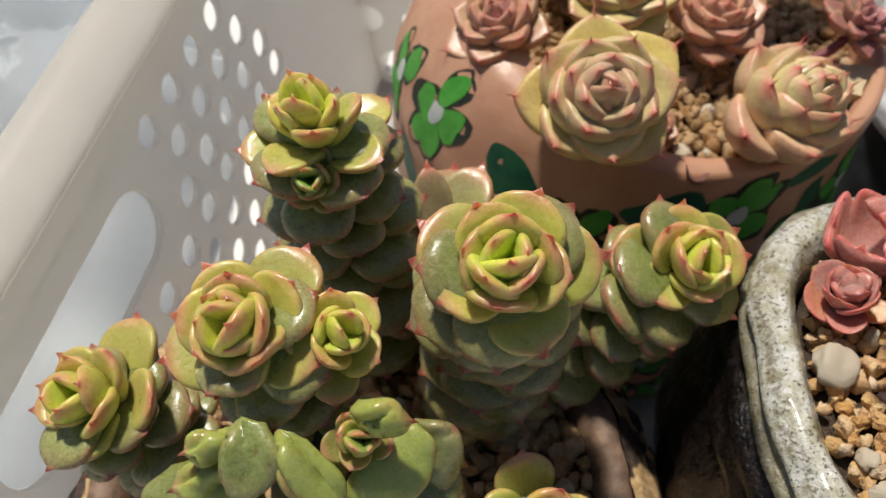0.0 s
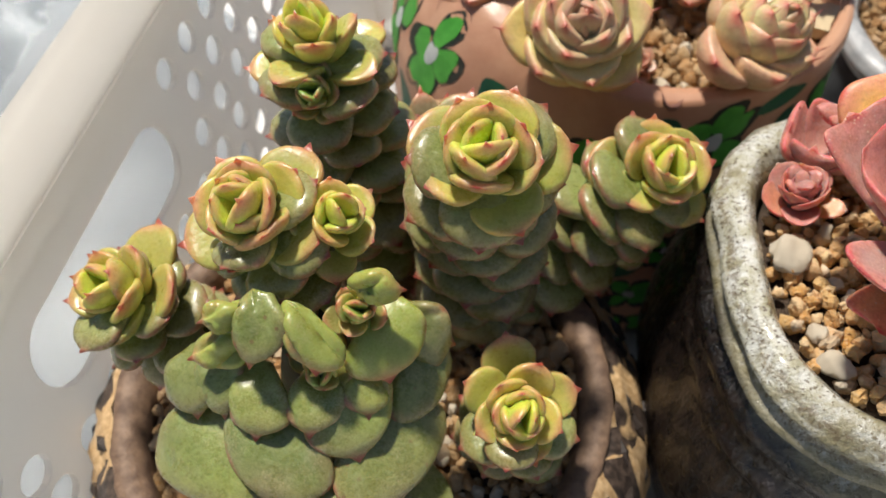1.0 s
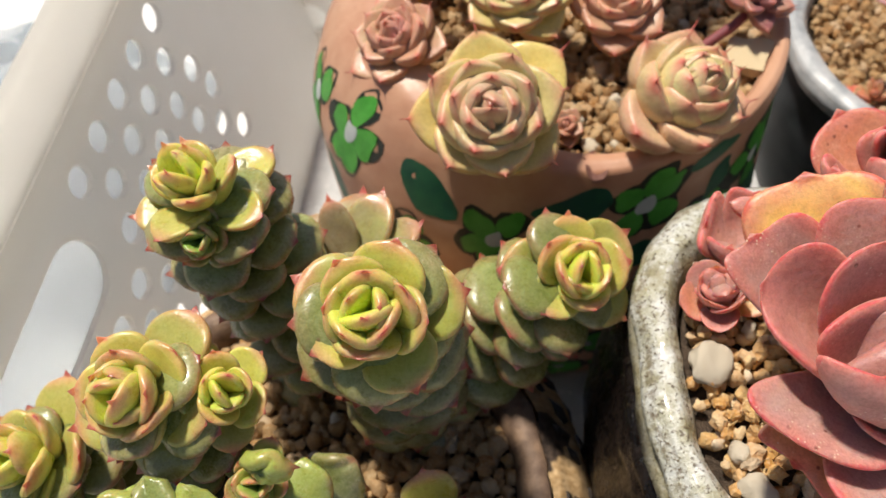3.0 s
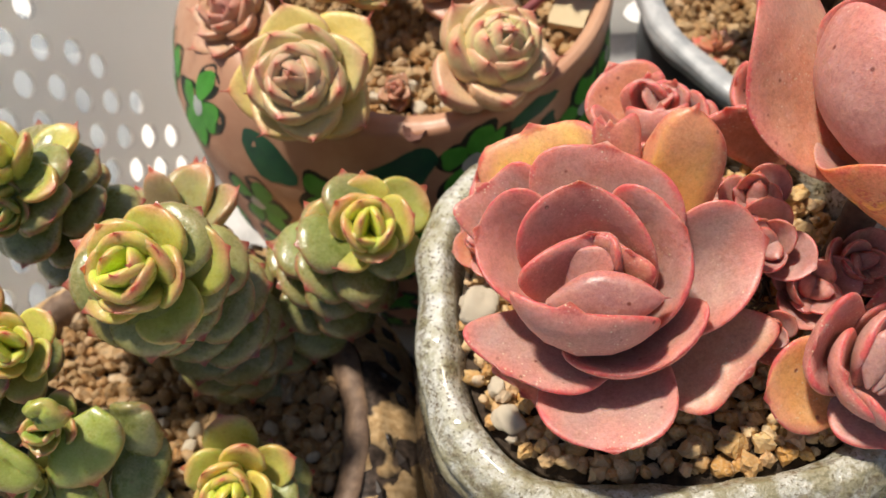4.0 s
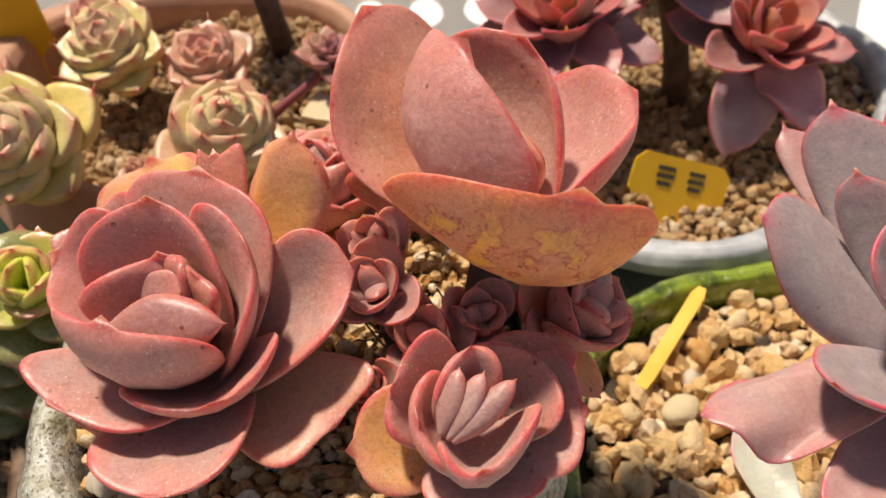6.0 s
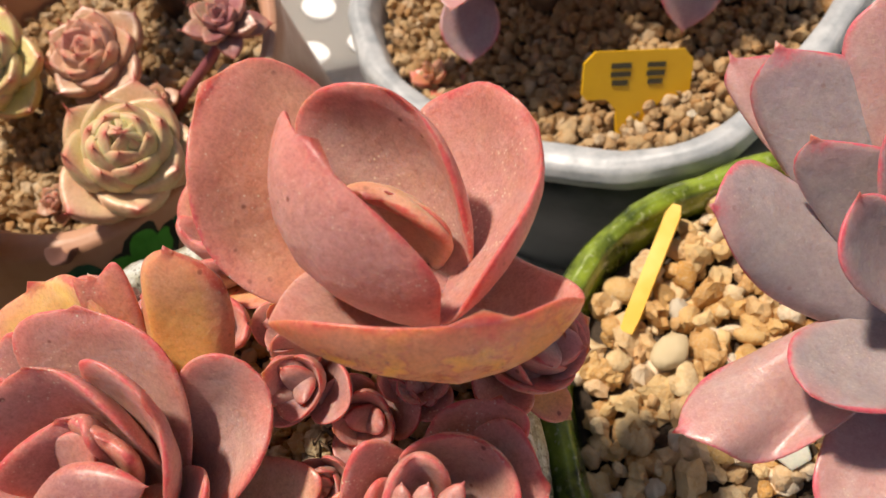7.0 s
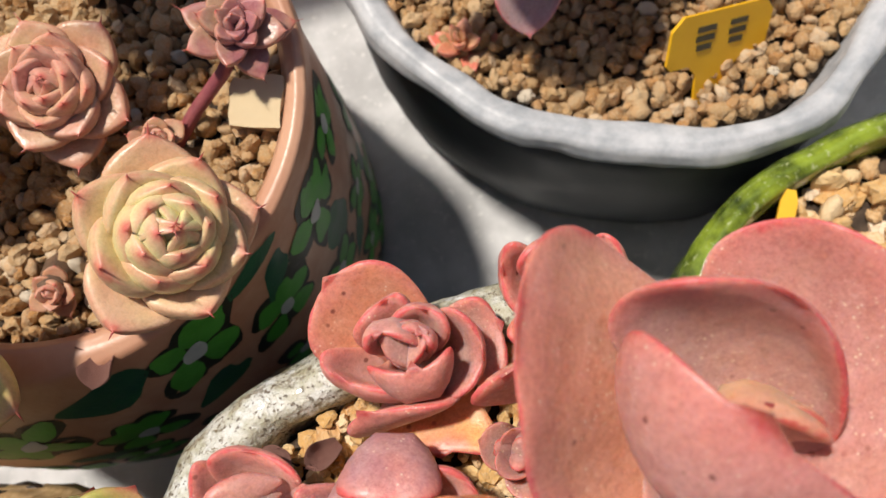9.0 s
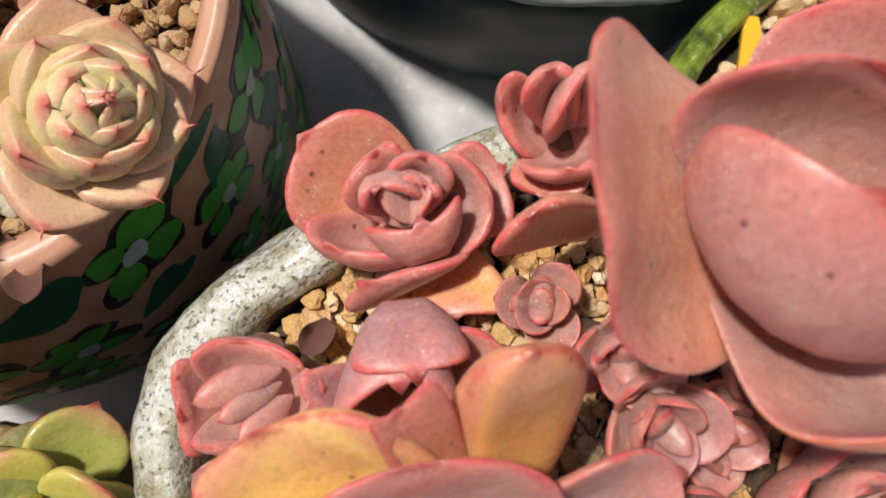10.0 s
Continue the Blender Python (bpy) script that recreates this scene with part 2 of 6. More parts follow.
MAT_LIME = plain_material("lime_glaze", (0.020, 0.034, 0.010), (0.27, 0.36, 0.035), 75, 0.16, speck=(0.40, 0.44, 0.22), Coat_Weight=0.3)
MAT_PLASTIC = plain_material("white_plastic", (0.86, 0.82, 0.76), (0.80, 0.76, 0.70), 25, 0.36, 0.0003, 0.25)
tree = MAT_PLASTIC.node_tree
glow = tree.nodes.new("ShaderNodeBsdfTranslucent")
glow.inputs[0].default_value = (0.94, 0.92, 0.88, 1)
both = tree.nodes.new("ShaderNodeMixShader")
both.inputs[0].default_value = 0.72
tree.links.new(tree.nodes["Principled BSDF"].outputs[0], both.inputs[1])
tree.links.new(glow.outputs[0], both.inputs[2])
tree.links.new(both.outputs[0], tree.nodes["Material Output"].inputs[0])
# basket plastic greyed: partial shade on the floor is put into the colour
MAT_SHADED_FLOOR = plain_material("shaded_plastic", (0.52, 0.52, 0.52), (0.36, 0.36, 0.36), 38, 0.6, 0.0005, 0.4, speck=(0.60, 0.60, 0.58))
MAT_TABLE = plain_material("pale_table", (0.80, 0.79, 0.77), (0.72, 0.71, 0.69), 14, 0.5)
MAT_SOIL = plain_material("dark_soil", (0.10, 0.065, 0.04), (0.045, 0.03, 0.02), 300, 0.9, 0.002, 0.9)
MAT_STEM = plain_material("woody_stem", (0.16, 0.09, 0.05), (0.085, 0.05, 0.03), 200, 0.75, 0.001, 0.8)
MAT_GREEN_STEM = plain_material("green_stem", (0.07, 0.09, 0.03), (0.10, 0.07, 0.035), 150, 0.6)
MAT_YELLOW = plain_material("yellow_plastic", (0.80, 0.45, 0.008), (0.74, 0.39, 0.008), 40, 0.50, 0.0002, 0.2)
MAT_INK = plain_material("dark_ink", (0.05, 0.04, 0.02), (0.08, 0.06, 0.02), 90, 0.6)
MAT_PAINT_GREEN = plain_material("bright_green_paint", (0.05, 0.27, 0.025), (0.09, 0.38, 0.05), 110, 0.4)
MAT_PAINT_DARK = plain_material("dark_green_paint", (0.010, 0.075, 0.045), (0.02, 0.12, 0.05), 110, 0.4)
MAT_PAINT_BLACK = plain_material("black_outline_paint", (0.012, 0.016, 0.010), (0.03, 0.03, 0.02), 110, 0.45)
MAT_PAINT_WHITE = plain_material("white_paint", (0.42, 0.46, 0.44), (0.55, 0.57, 0.55), 110, 0.45)
MAT_DRY = plain_material("dry_leaf_skin", (0.36, 0.15, 0.12), (0.50, 0.26, 0.20), 220, 0.7, 0.0015, 0.9)
MAT_FILM = Mat("clear_film", 0.16, Transmission_Weight=0.75, IOR=1.2)
MAT_FILM.set("Base Color", (0.80, 0.86, 0.90))
MAT_FILM.bump(MAT_FILM.noise(16, 3, MAT_FILM.coord()), 0.006, 0.6)
MAT_FILM = MAT_FILM.m
MAT_STONE = stone_material("pumice_stone", [(0.0, (0.56, 0.32, 0.10)), (0.25, (0.69, 0.48, 0.22)), (0.5, (0.76, 0.59, 0.36)), (0.75, (0.54, 0.27, 0.06)), (1.0, (0.82, 0.71, 0.54))], (0.62, 0.48, 0.31))
MAT_STONE_BROWN = stone_material("brown_stone", [(0.0, (0.30, 0.18, 0.075)), (0.3, (0.42, 0.27, 0.125)), (0.55, (0.50, 0.35, 0.19)), (0.8, (0.34, 0.17, 0.055)), (1.0, (0.58, 0.46, 0.31))], (0.52, 0.40, 0.26))
MAT_STONE_WHITE = plain_material("white_stone", (0.80, 0.71, 0.56), (0.70, 0.59, 0.43), 260, 0.8, 0.0012, 0.6)
MAT_STONE_CREAM = plain_material("cream_stone", (0.62, 0.47, 0.26), (0.68, 0.56, 0.36), 160, 0.45)


# ---- building helpers ----
def thing(name, loc, label, category, group="", kind="", mesh=None):
    ob = new(name, mesh)
    ob.location = loc
    return tagged(ob, label, category, group, kind)


def root_loc(ob):
    p = Vector((0, 0, 0))
    while ob is not None:
        p += ob.location
        ob = ob.parent
    return p


def place(name, mesh, parent, m, label="", color=None):
    """An object on mesh at the world pose m, as a part of parent (whose own pose is a shift alone)."""
    ob = new(name, mesh)
    ob.parent = parent
    ob.matrix_basis = Matrix.Translation(-root_loc(parent)) @ m if parent is not None else m
    if color is not None:
        ob.color = (*color, 1)
    if label:
        ob["label"] = label
    return ob


def mesh_of(name, verts, faces, material, smooth=True, uvs=None):
    me = bpy.data.meshes.new(name)
    me.from_pydata([tuple(v) for v in verts], [], faces)
    if smooth:
        me.polygons.foreach_set("use_smooth", [True] * len(me.polygons))
    if uvs is not None:
        layer = me.uv_layers.new(name="UVMap")
        flat = [c for l in me.loops for c in uvs[l.vertex_index]]
        layer.data.foreach_set("uv", flat)
    me.materials.append(material)
    me.update()
    return me


def part(name, me, parent, label=""):
    """A mesh in world coordinates as a part of parent."""
    return place(name, me, parent, Matrix.Identity(4), label)


def leaf_mesh(name, material, um=0.6, base=0.35, round_=0.5, thick=0.16, cup=0.3, bend=0.2, mucro=0.05, nu=12, nv=14, wave=0.0, twist=0.0, base_u=1.0, top=0.4, blunt=0.62, back=None):
    """One leaf of length and width 1 along +y, its upper face to +z: a cupped, thick blade with a small point."""
    us = [0.0] + [0.04 + 0.94 * (k / (nu - 1)) ** 0.9 for k in range(nu)] + [0.993]
    verts, uvs, faces = [], [], []
    for u in us:
        if u < um:
            f = base + (1 - base) * math.sin(math.pi / 2 * u / um) ** base_u
        else:
            f = max(1 - ((u - um) / (1 - um)) ** 2, 0.0) ** round_
        t = thick * (0.3 + 0.7 * f) * (1 - 0.3 * u) * min(1.0, 0.3 + (1 - u) * 9)
        for k in range(nv):
            a = 2 * math.pi * k / nv
            cs = math.cos(a)
            x = 0.5 * f * math.copysign(abs(cs) ** blunt, cs)
            sn = math.sin(a)
            z = t * math.copysign(abs(sn) ** blunt, sn) * (top if sn > 0 else 1 - top)
            z += 2 * cup * x * x + bend * u * u + wave * math.sin(u * 9 + x * 5) * abs(x) + twist * x * u
            verts.append((x, u - 0.3 * bend * bend * u ** 3, z))
            uvs.append((0.5 + 0.5 * math.copysign(abs(cs) ** blunt, cs), u * 0.95))
    n = len(us)
    for i in range(n - 1):
        for k in range(nv):
            k2 = (k + 1) % nv
            faces.append((i * nv + k, i * nv + k2, (i + 1) * nv + k2, (i + 1) * nv + k))
    verts.append((0, 1 + mucro - 0.3 * bend * bend, bend * (1 + mucro) ** 2 + mucro * 0.4))
    uvs.append((0.5, 1.0))
    tip = len(verts) - 1
    for k in range(nv):
        faces.append(((n - 1) * nv + k, (n - 1) * nv + (k + 1) % nv, tip))
    faces.append(tuple(reversed(range(nv))))
    me = mesh_of(name, verts, [tuple(reversed(f)) for f in faces], material, True, uvs)
    if back is not None:
        me.materials.append(back)
        for i in range(n - 1):
            for k in range(nv // 2, nv):
                me.polygons[i * nv + k].material_index = 1
    return me


def leaf_pose(p, d, up, length, width, roll=0.0):
    """The pose of a unit leaf at p that runs along d with its upper face towards up."""
    y = Vector(d).normalized()
    z = Vector(up)
    z = (z - y * z.dot(y)).normalized()
    x = y.cross(z)
    m = Matrix((x, y, z)).transposed().to_4x4()
    m = Matrix.Translation(p) @ m @ pose(0, 0, 0, 0, roll, 0)
    return m @ Matrix.Diagonal((width, length, (width + length) / 2, 1))


def axes(axis, right):
    a = Vector(axis).normalized()
    e1 = Vector(right)
    e1 = (e1 - a * e1.dot(a)).normalized()
    return a, e1, a.cross(e1)


def leaf_at(parent, mesh, c, fr, az, el, length, width, color, out=0.0, down=0.0, roll=0.0, name="leaf"):
    a, e1, e2 = fr
    r = e1 * math.cos(radians(az)) + e2 * math.sin(radians(az))
    d = r * math.cos(radians(el)) + a * math.sin(radians(el))
    up = a * math.cos(radians(el)) - r * math.sin(radians(el))
    p = Vector(c) + r * out - a * down
    return place(name, mesh, parent, leaf_pose(p, d, up, length, width, roll), "", color)


def lerp(a, b, t):
    return tuple(x + (y - x) * t for x, y in zip(a, b))


def jitter(col, rng, amt=0.12):
    k = 1 + rng.uniform(-amt, amt)
    return tuple(max(0.0, c * k * (1 + rng.uniform(-amt, amt) * 0.4)) for c in col)


def tube(points, radii, n=10, cap=True):
    """Verts and faces of a tube through points."""
    verts, faces = [], []
    pts = [Vector(p) for p in points]
    for i, p in enumerate(pts):
        d = (pts[min(i + 1, len(pts) - 1)] - pts[max(i - 1, 0)]).normalized()
        a = d.orthogonal().normalized() if i == 0 else (a - d * a.dot(d)).normalized()
        b = d.cross(a)
        for k in range(n):
            q = 2 * math.pi * k / n
            verts.append(p + (a * math.cos(q) + b * math.sin(q)) * radii[i])
    for i in range(len(pts) - 1):
        for k in range(n):
            k2 = (k + 1) % n
            faces.append((i * n + k, i * n + k2, (i + 1) * n + k2, (i + 1) * n + k))
    if cap:
        faces.append(tuple(reversed(range(n))))
        faces.append(tuple(range((len(pts) - 1) * n, len(pts) * n)))
    return verts, faces


def bezier(p0, p1, p2, t):
    return Vector(p0).lerp(Vector(p1), t).lerp(Vector(p1).lerp(Vector(p2), t), t)


# ---- leaf shapes ----
LEAF_SPOON = [leaf_mesh("spoon_leaf", MAT_GREEN, 0.60, 0.52, 0.54, 0.34, c, b, 0.09, 14, 20, w, tw, top=0.5, blunt=0.78) for c, b, w, tw in ((0.24, 0.16, 0.05, 0.08), (0.16, 0.24, 0.06, -0.10), (0.32, 0.10, 0.04, 0.0))]
LEAF_OLD = [leaf_mesh("old_leaf", MAT_GREEN_OLD, 0.60, 0.55, 0.50, 0.46, c, b, 0.09, 12, 18, 0.05, tw, top=0.45, blunt=0.86) for c, b, tw in ((-0.02, 0.02, 0.06), (0.06, -0.06, -0.08), (-0.06, 0.08, 0.03))]
LEAF_ROUND = [leaf_mesh("round_leaf", MAT_PINK, u, 0.45, 0.5, 0.17, c, b, 0.055, 18, 24, w, tw, blunt=0.68) for u, c, b, w, tw in ((0.58, 0.24, 0.18, 0.02, 0.04), (0.62, 0.20, 0.26, 0.03, -0.05), (0.55, 0.36, 0.16, 0.02, 0.02), (0.6, 0.10, 0.04, 0.04, 0.0))]
LEAF_FAT = [leaf_mesh("fat_leaf", MAT_PINK, 0.5, 0.14, 0.55, t, c, b, 0.06, 16, 20, 0.02, blunt=0.8, top=0.5) for t, c, b in ((0.42, -0.10, -0.04), (0.30, 0.25, 0.05))]
LEAF_LENS = leaf_mesh("lens_leaf", MAT_PINK, 0.46, 0.10, 0.85, 0.36, -0.06, 0.04, 0.05, 18, 22, 0.02, blunt=0.78, top=0.55)
LEAF_PLUMP = [leaf_mesh("plump_leaf", MAT_PINK, 0.56, 0.55, 0.5, 0.24, c, b, 0.06, 14, 20, 0.02, blunt=0.72) for c, b in ((0.34, 0.34), (0.42, 0.22))]
LEAF_KEEL = [leaf_mesh("keeled_leaf", MAT_AGAVE, 0.50, 0.66, 1.00, 0.52, c, b, 0.17, 14, 18, top=0.30, blunt=0.84) for c, b in ((0.24, 0.06), (0.30, 0.02), (0.20, 0.12))]
LEAF_ACUTE = [leaf_mesh("acute_leaf", MAT_LILAC, 0.56, 0.40, 0.84, 0.12, c, b, 0.045, 18, 20, w) for c, b, w in ((0.30, 0.16, 0.06), (0.18, -0.14, 0.20), (0.42, 0.22, 0.04))]
LEAF_SPOON_BUD = [leaf_mesh("spoon_bud_leaf", MAT_GREEN, 0.54, 0.6, 0.60, 0.42, c, b, 0.11, 12, 16, top=0.5, blunt=0.82) for c, b in ((0.26, 0.14), (0.18, 0.24))]
LEAF_KEEL_BUD = [leaf_mesh("keeled_bud_leaf", MAT_AGAVE, 0.50, 0.75, 1.00, 0.42, c, b, 0.17, 12, 16, blunt=0.8) for c, b in ((0.34, 0.26), (0.30, 0.32))]
LEAF_ACUTE_BUD = [leaf_mesh("acute_bud_leaf", MAT_LILAC, 0.5, 0.7, 0.62, 0.20, 0.40, 0.45, 0.10, 14, 18)]


def pink_shape(k):
    """The mesh that a rosette's table names by number."""
    for first, kinds in ((50, LEAF_PLUMP), (22, LEAF_FAT), (0, LEAF_ROUND)):
        if k >= first:
            return kinds[int(k) - first]


LEAF_TIPS = {}
for shape in LEAF_FAT + [LEAF_LENS] + LEAF_ACUTE:
    LEAF_TIPS[shape.name] = shape.vertices[len(shape.vertices) - 1].co.copy()


def leaf_to(parent, mesh, base, tip, up, width, color, roll=0.0):
    """A leaf from base whose point lies at tip, upper face towards up."""
    base, tip = Vector(base), Vector(tip)
    loc = LEAF_TIPS[mesh.name]
    chord = tip - base
    y = chord.normalized()
    z = Vector(up)
    z = (z - y * z.dot(y)).normalized()
    length = chord.length
    for k in range(4):
        zs = (width + length) / 2
        a = math.atan2(loc.z * zs, loc.y * length)
        length = chord.length * math.cos(a) / loc.y
    d = y * math.cos(a) - z * math.sin(a)
    n = z * math.cos(a) + y * math.sin(a)
    return place("leaf", mesh, parent, leaf_pose(base, d, n, length, width, roll), "", color)


def cup_leaf(parent, base, tip, left, right, col, core, belly=0.004, um=0.58, round_=0.5, foot=0.5, thick=0.0036, mat=None, back=None, mucro=0.0020, nu=18, nv=28, wave=0.0):
    """A cupped blade from base to tip that is widest between left and right; belly bows its middle away from core."""
    b, t, l, r = (np.array(p, float) for p in (base, tip, left, right))
    n = np.cross(r - l, t - b)
    n /= np.linalg.norm(n)
    if n @ (np.array(core, float) - (t + b) / 2) < 0:
        l, r, n = r, l, -n
    mid = (b + t) / 2 - n * belly
    line = lambda u: (1 - u) ** 2 * b + 2 * u * (1 - u) * mid + u * u * t
    side, lift = (r - l) / 2, (l + r) / 2 - line(um)

    def f(u):
        if u < um:
            return foot + (1 - foot) * math.sin(math.pi / 2 * u / um)
        return max(1 - ((u - um) / (1 - um)) ** 2, 0.0) ** round_

    def point(u, s):
        w = s * f(u)
        return line(u) + side * w + lift * w * w - n * wave * math.sin(7 * u + 4 * w) * abs(w)

    us = [0.0] + [0.03 + 0.95 * (k / (nu - 1)) ** 0.85 for k in range(nu)] + [0.992]
    verts, uvs, faces = [], [], []
    for u in us:
        h = thick * (0.45 + 0.55 * f(u)) * min(1.0, 0.35 + (1 - u) * 8) / 2
        for k in range(nv):
            a = 2 * math.pi * k / nv
            c, q = math.cos(a), math.sin(a)
            s = math.copysign(abs(c) ** 0.62, c)
            du = point(min(u + 0.01, 0.99), s * 0.97) - point(max(u - 0.01, 0.0), s * 0.97)
            ds = point(u, min(s + 0.04, 1)) - point(u, max(s - 0.04, -1)) + side * 1e-4
            up = np.cross(ds, du)
            up /= np.linalg.norm(up) + 1e-12
            verts.append(point(u, s) + up * h * math.copysign(abs(q) ** 0.92, q))
            uvs.append((0.5 + 0.5 * s, u * 0.95))
    m = len(us)
    for i in range(m - 1):
        for k in range(nv):
            k2 = (k + 1) % nv
            faces.append((i * nv + k, (i + 1) * nv + k, (i + 1) * nv + k2, i * nv + k2))
    d = t - line(0.9)
    verts.append(t + d / np.linalg.norm(d) * mucro + n * mucro * 0.4)
    uvs.append((0.5, 1.0))
    for k in range(nv):
        faces.append(((m - 1) * nv + k, m * nv, (m - 1) * nv + (k + 1) % nv))
    faces.append(tuple(range(nv)))
    me = mesh_of("leaf_blade", verts, [tuple(reversed(x)) for x in faces], mat or MAT_PINK, True, uvs)
    if back is not None:
        me.materials.append(back)
        for i in range(m - 1):
            for k in range(nv // 2, nv):
                me.polygons[i * nv + k].material_index = 1
    return place("leaf", me, parent, Matrix.Identity(4), "", col)


# ---- basket ----
WALL_TILT, YAW = 0.20, 0.13


def left_wall(y, z, off=0.0):
    """Inner face of the basket's long wall that runs away from the camera."""
    return Vector((-0.122 + YAW * (y - 0.15) + WALL_TILT * (0.167 - z) - off, y, z))


def back_wall(x, z, off=0.0):
    return Vector((x, 0.42 - YAW * (x - 0.15) - WALL_TILT * (0.167 - z) + off, z))


def right_wall(y, z, off=0.0):
    return Vector((0.435 + YAW * (y - 0.15) - WALL_TILT * (0.167 - z) + off, y, z))


def front_wall(x, z, off=0.0):
    return Vector((x, -0.17 - YAW * (x - 0.15) + WALL_TILT * (0.167 - z) - off, z))


def pierced(surface, s0, s1, z0, z1, ds, dz, rs, rz, skip, thick=0.0025, nh=16):
    """Verts and faces of a wall sheet with staggered oval holes: each cell is a ring round its hole, both faces and the hole's sides."""
    verts, faces = [], []

    def cell(a, b, c, d, hole):
        ring = []
        for k in range(nh):
            q = 2 * math.pi * k / nh
            cx, cz = math.cos(q), math.sin(q)
            m = max(abs(cx), abs(cz))
            ring.append(((a + b) / 2 + cx / m * (b - a) / 2, (c + d) / 2 + cz / m * (d - c) / 2))
        i0 = len(verts)
        if hole is None:
            for off in (0, thick):
                for s, z in ((a, c), (b, c), (b, d), (a, d)):
                    verts.append(surface(s, z, off))
            faces.append((i0, i0 + 1, i0 + 2, i0 + 3))
            faces.append((i0 + 7, i0 + 6, i0 + 5, i0 + 4))
            return
        hs, hz, hrs, hrz = hole
        inner = [(hs + hrs * math.cos(2 * math.pi * k / nh), hz + hrz * math.sin(2 * math.pi * k / nh)) for k in range(nh)]
        for off in (0, thick):
            for s, z in ring + inner:
                verts.append(surface(s, z, off))
        for k in range(nh):
            k2 = (k + 1) % nh
            o, i, ob, ib = i0, i0 + nh, i0 + 2 * nh, i0 + 3 * nh
            faces.append((o + k, o + k2, i + k2, i + k))
            faces.append((ob + k2, ob + k, ib + k, ib + k2))
            faces.append((i + k, i + k2, ib + k2, ib + k))

    rows = int(round((z1 - z0) / dz))
    for j in range(rows):
        zc = z0 + (j + 0.5) * dz
        shift = 0.5 * ds * (j % 2)
        n = int((s1 - s0) / ds) + 2
        for i in range(-1, n):
            a, b = s0 + i * ds + shift, s0 + (i + 1) * ds + shift
            a, b = max(a, s0), min(b, s1)
            if b - a < 1e-4:
                continue
            full = abs((b - a) - ds) < 1e-5
            sc = (a + b) / 2
            cell(a, b, zc - dz / 2, zc + dz / 2, (sc, zc, rs, rz) if full and not skip(sc, zc) else None)
    return verts, faces


def sheet(surface, s0, s1, z0, z1, thick=0.0025, n=12):
    verts, faces = [], []
    for off in (0, thick):
        for k in range(n + 1):
            s = s0 + (s1 - s0) * k / n
            verts += [surface(s, z0, off), surface(s, z1, off)]
    o = 2 * (n + 1)
    for k in range(n):
        i = 2 * k
        faces += [(i, i + 2, i + 3, i + 1), (o + i + 1, o + i + 3, o + i + 2, o + i), (i + 1, i + 3, o + i + 3, o + i + 1), (i, o + i, o + i + 2, i + 2)]
    return verts, faces


basket = thing("basket", (0.16, 0.13, 0), "white plastic basket with perforated walls holding the pots", "basket")
# long wall: a band with round-ended handle slot above rows of oval holes
SLOT_Y0, SLOT_Y1, SLOT_Z0, SLOT_Z1 = 0.098, 0.206, 0.112, 0.142


def slot_wall():
    """The stretch of the wall round the slot: a ring between a rectangle and a round-ended opening."""
    y0, y1, z0, z1 = SLOT_Y0 - 0.013, SLOT_Y1 + 0.007, 0.1042, 0.1519
    n = 64
    r = (SLOT_Z1 - SLOT_Z0) / 2
    cy, cz = (SLOT_Y0 + SLOT_Y1) / 2, (SLOT_Z0 + SLOT_Z1) / 2
    hy = (SLOT_Y1 - SLOT_Y0) / 2 - r
    outer, inner = [], []
    for k in range(n):
        side, t = divmod(k, 16)
        t /= 16
        outer.append(((y1, z0 + (z1 - z0) * t), (y1 - (y1 - y0) * t, z1), (y0, z1 - (z1 - z0) * t), (y0 + (y1 - y0) * t, z0))[side])
        a = math.pi * t
        inner.append(((cy + hy + r * math.sin(a), cz - r * math.cos(a)), (cy + hy - 2 * hy * t, cz + r), (cy - hy - r * math.sin(a), cz + r * math.cos(a)), (cy - hy + 2 * hy * t, cz - r))[side])
    verts, faces = [], []
    for off in (0, 0.0025):
        verts += [left_wall(y, z, off) for y, z in outer + inner]
    for k in range(n):
        k2 = (k + 1) % n
        o, i, ob, ib = 0, n, 2 * n, 3 * n
        faces += [(o + k, o + k2, i + k2, i + k), (ob + k2, ob + k, ib + k, ib + k2), (i + k, i + k2, ib + k2, ib + k)]
    return verts, faces, (y0, y1, z0, z1)


sv, sf, (sy0, sy1, sz0, sz1) = slot_wall()
part("slot_panel", mesh_of("slot_panel", sv, sf, MAT_PLASTIC, False), basket)
DZ, DS = 0.0149, 0.0222
v, f = pierced(left_wall, -0.16, 0.45, 0.0, 0.1042, DS, DZ, 0.0068, 0.0062, lambda s, z: z < 0.02 or s > 0.318)
part("pierced_wall", mesh_of("pierced_wall", v, f, MAT_PLASTIC, False), basket)
v, f = pierced(left_wall, sy1, 0.45, 0.1042, 0.1042 + 3 * 0.0159, DS, 0.0159, 0.0068, 0.0064, lambda s, z: s > 0.318)
part("pierced_wall", mesh_of("pierced_wall", v, f, MAT_PLASTIC, False), basket)
v, f = pierced(left_wall, -0.16, sy0, 0.1042, 0.1042 + 3 * 0.0159, DS, 0.0159, 0.0068, 0.0064, lambda s, z: False)
part("pierced_wall", mesh_of("pierced_wall", v, f, MAT_PLASTIC, False), basket)
v, f = sheet(left_wall, -0.16, 0.45, 0.1519, 0.1620)
part("wall_band", mesh_of("wall_band", v, f, MAT_PLASTIC, False), basket)
v, f = pierced(back_wall, -0.09, 0.40, 0.0, 0.135, 0.030, 0.027, 0.0095, 0.0085, lambda s, z: False)
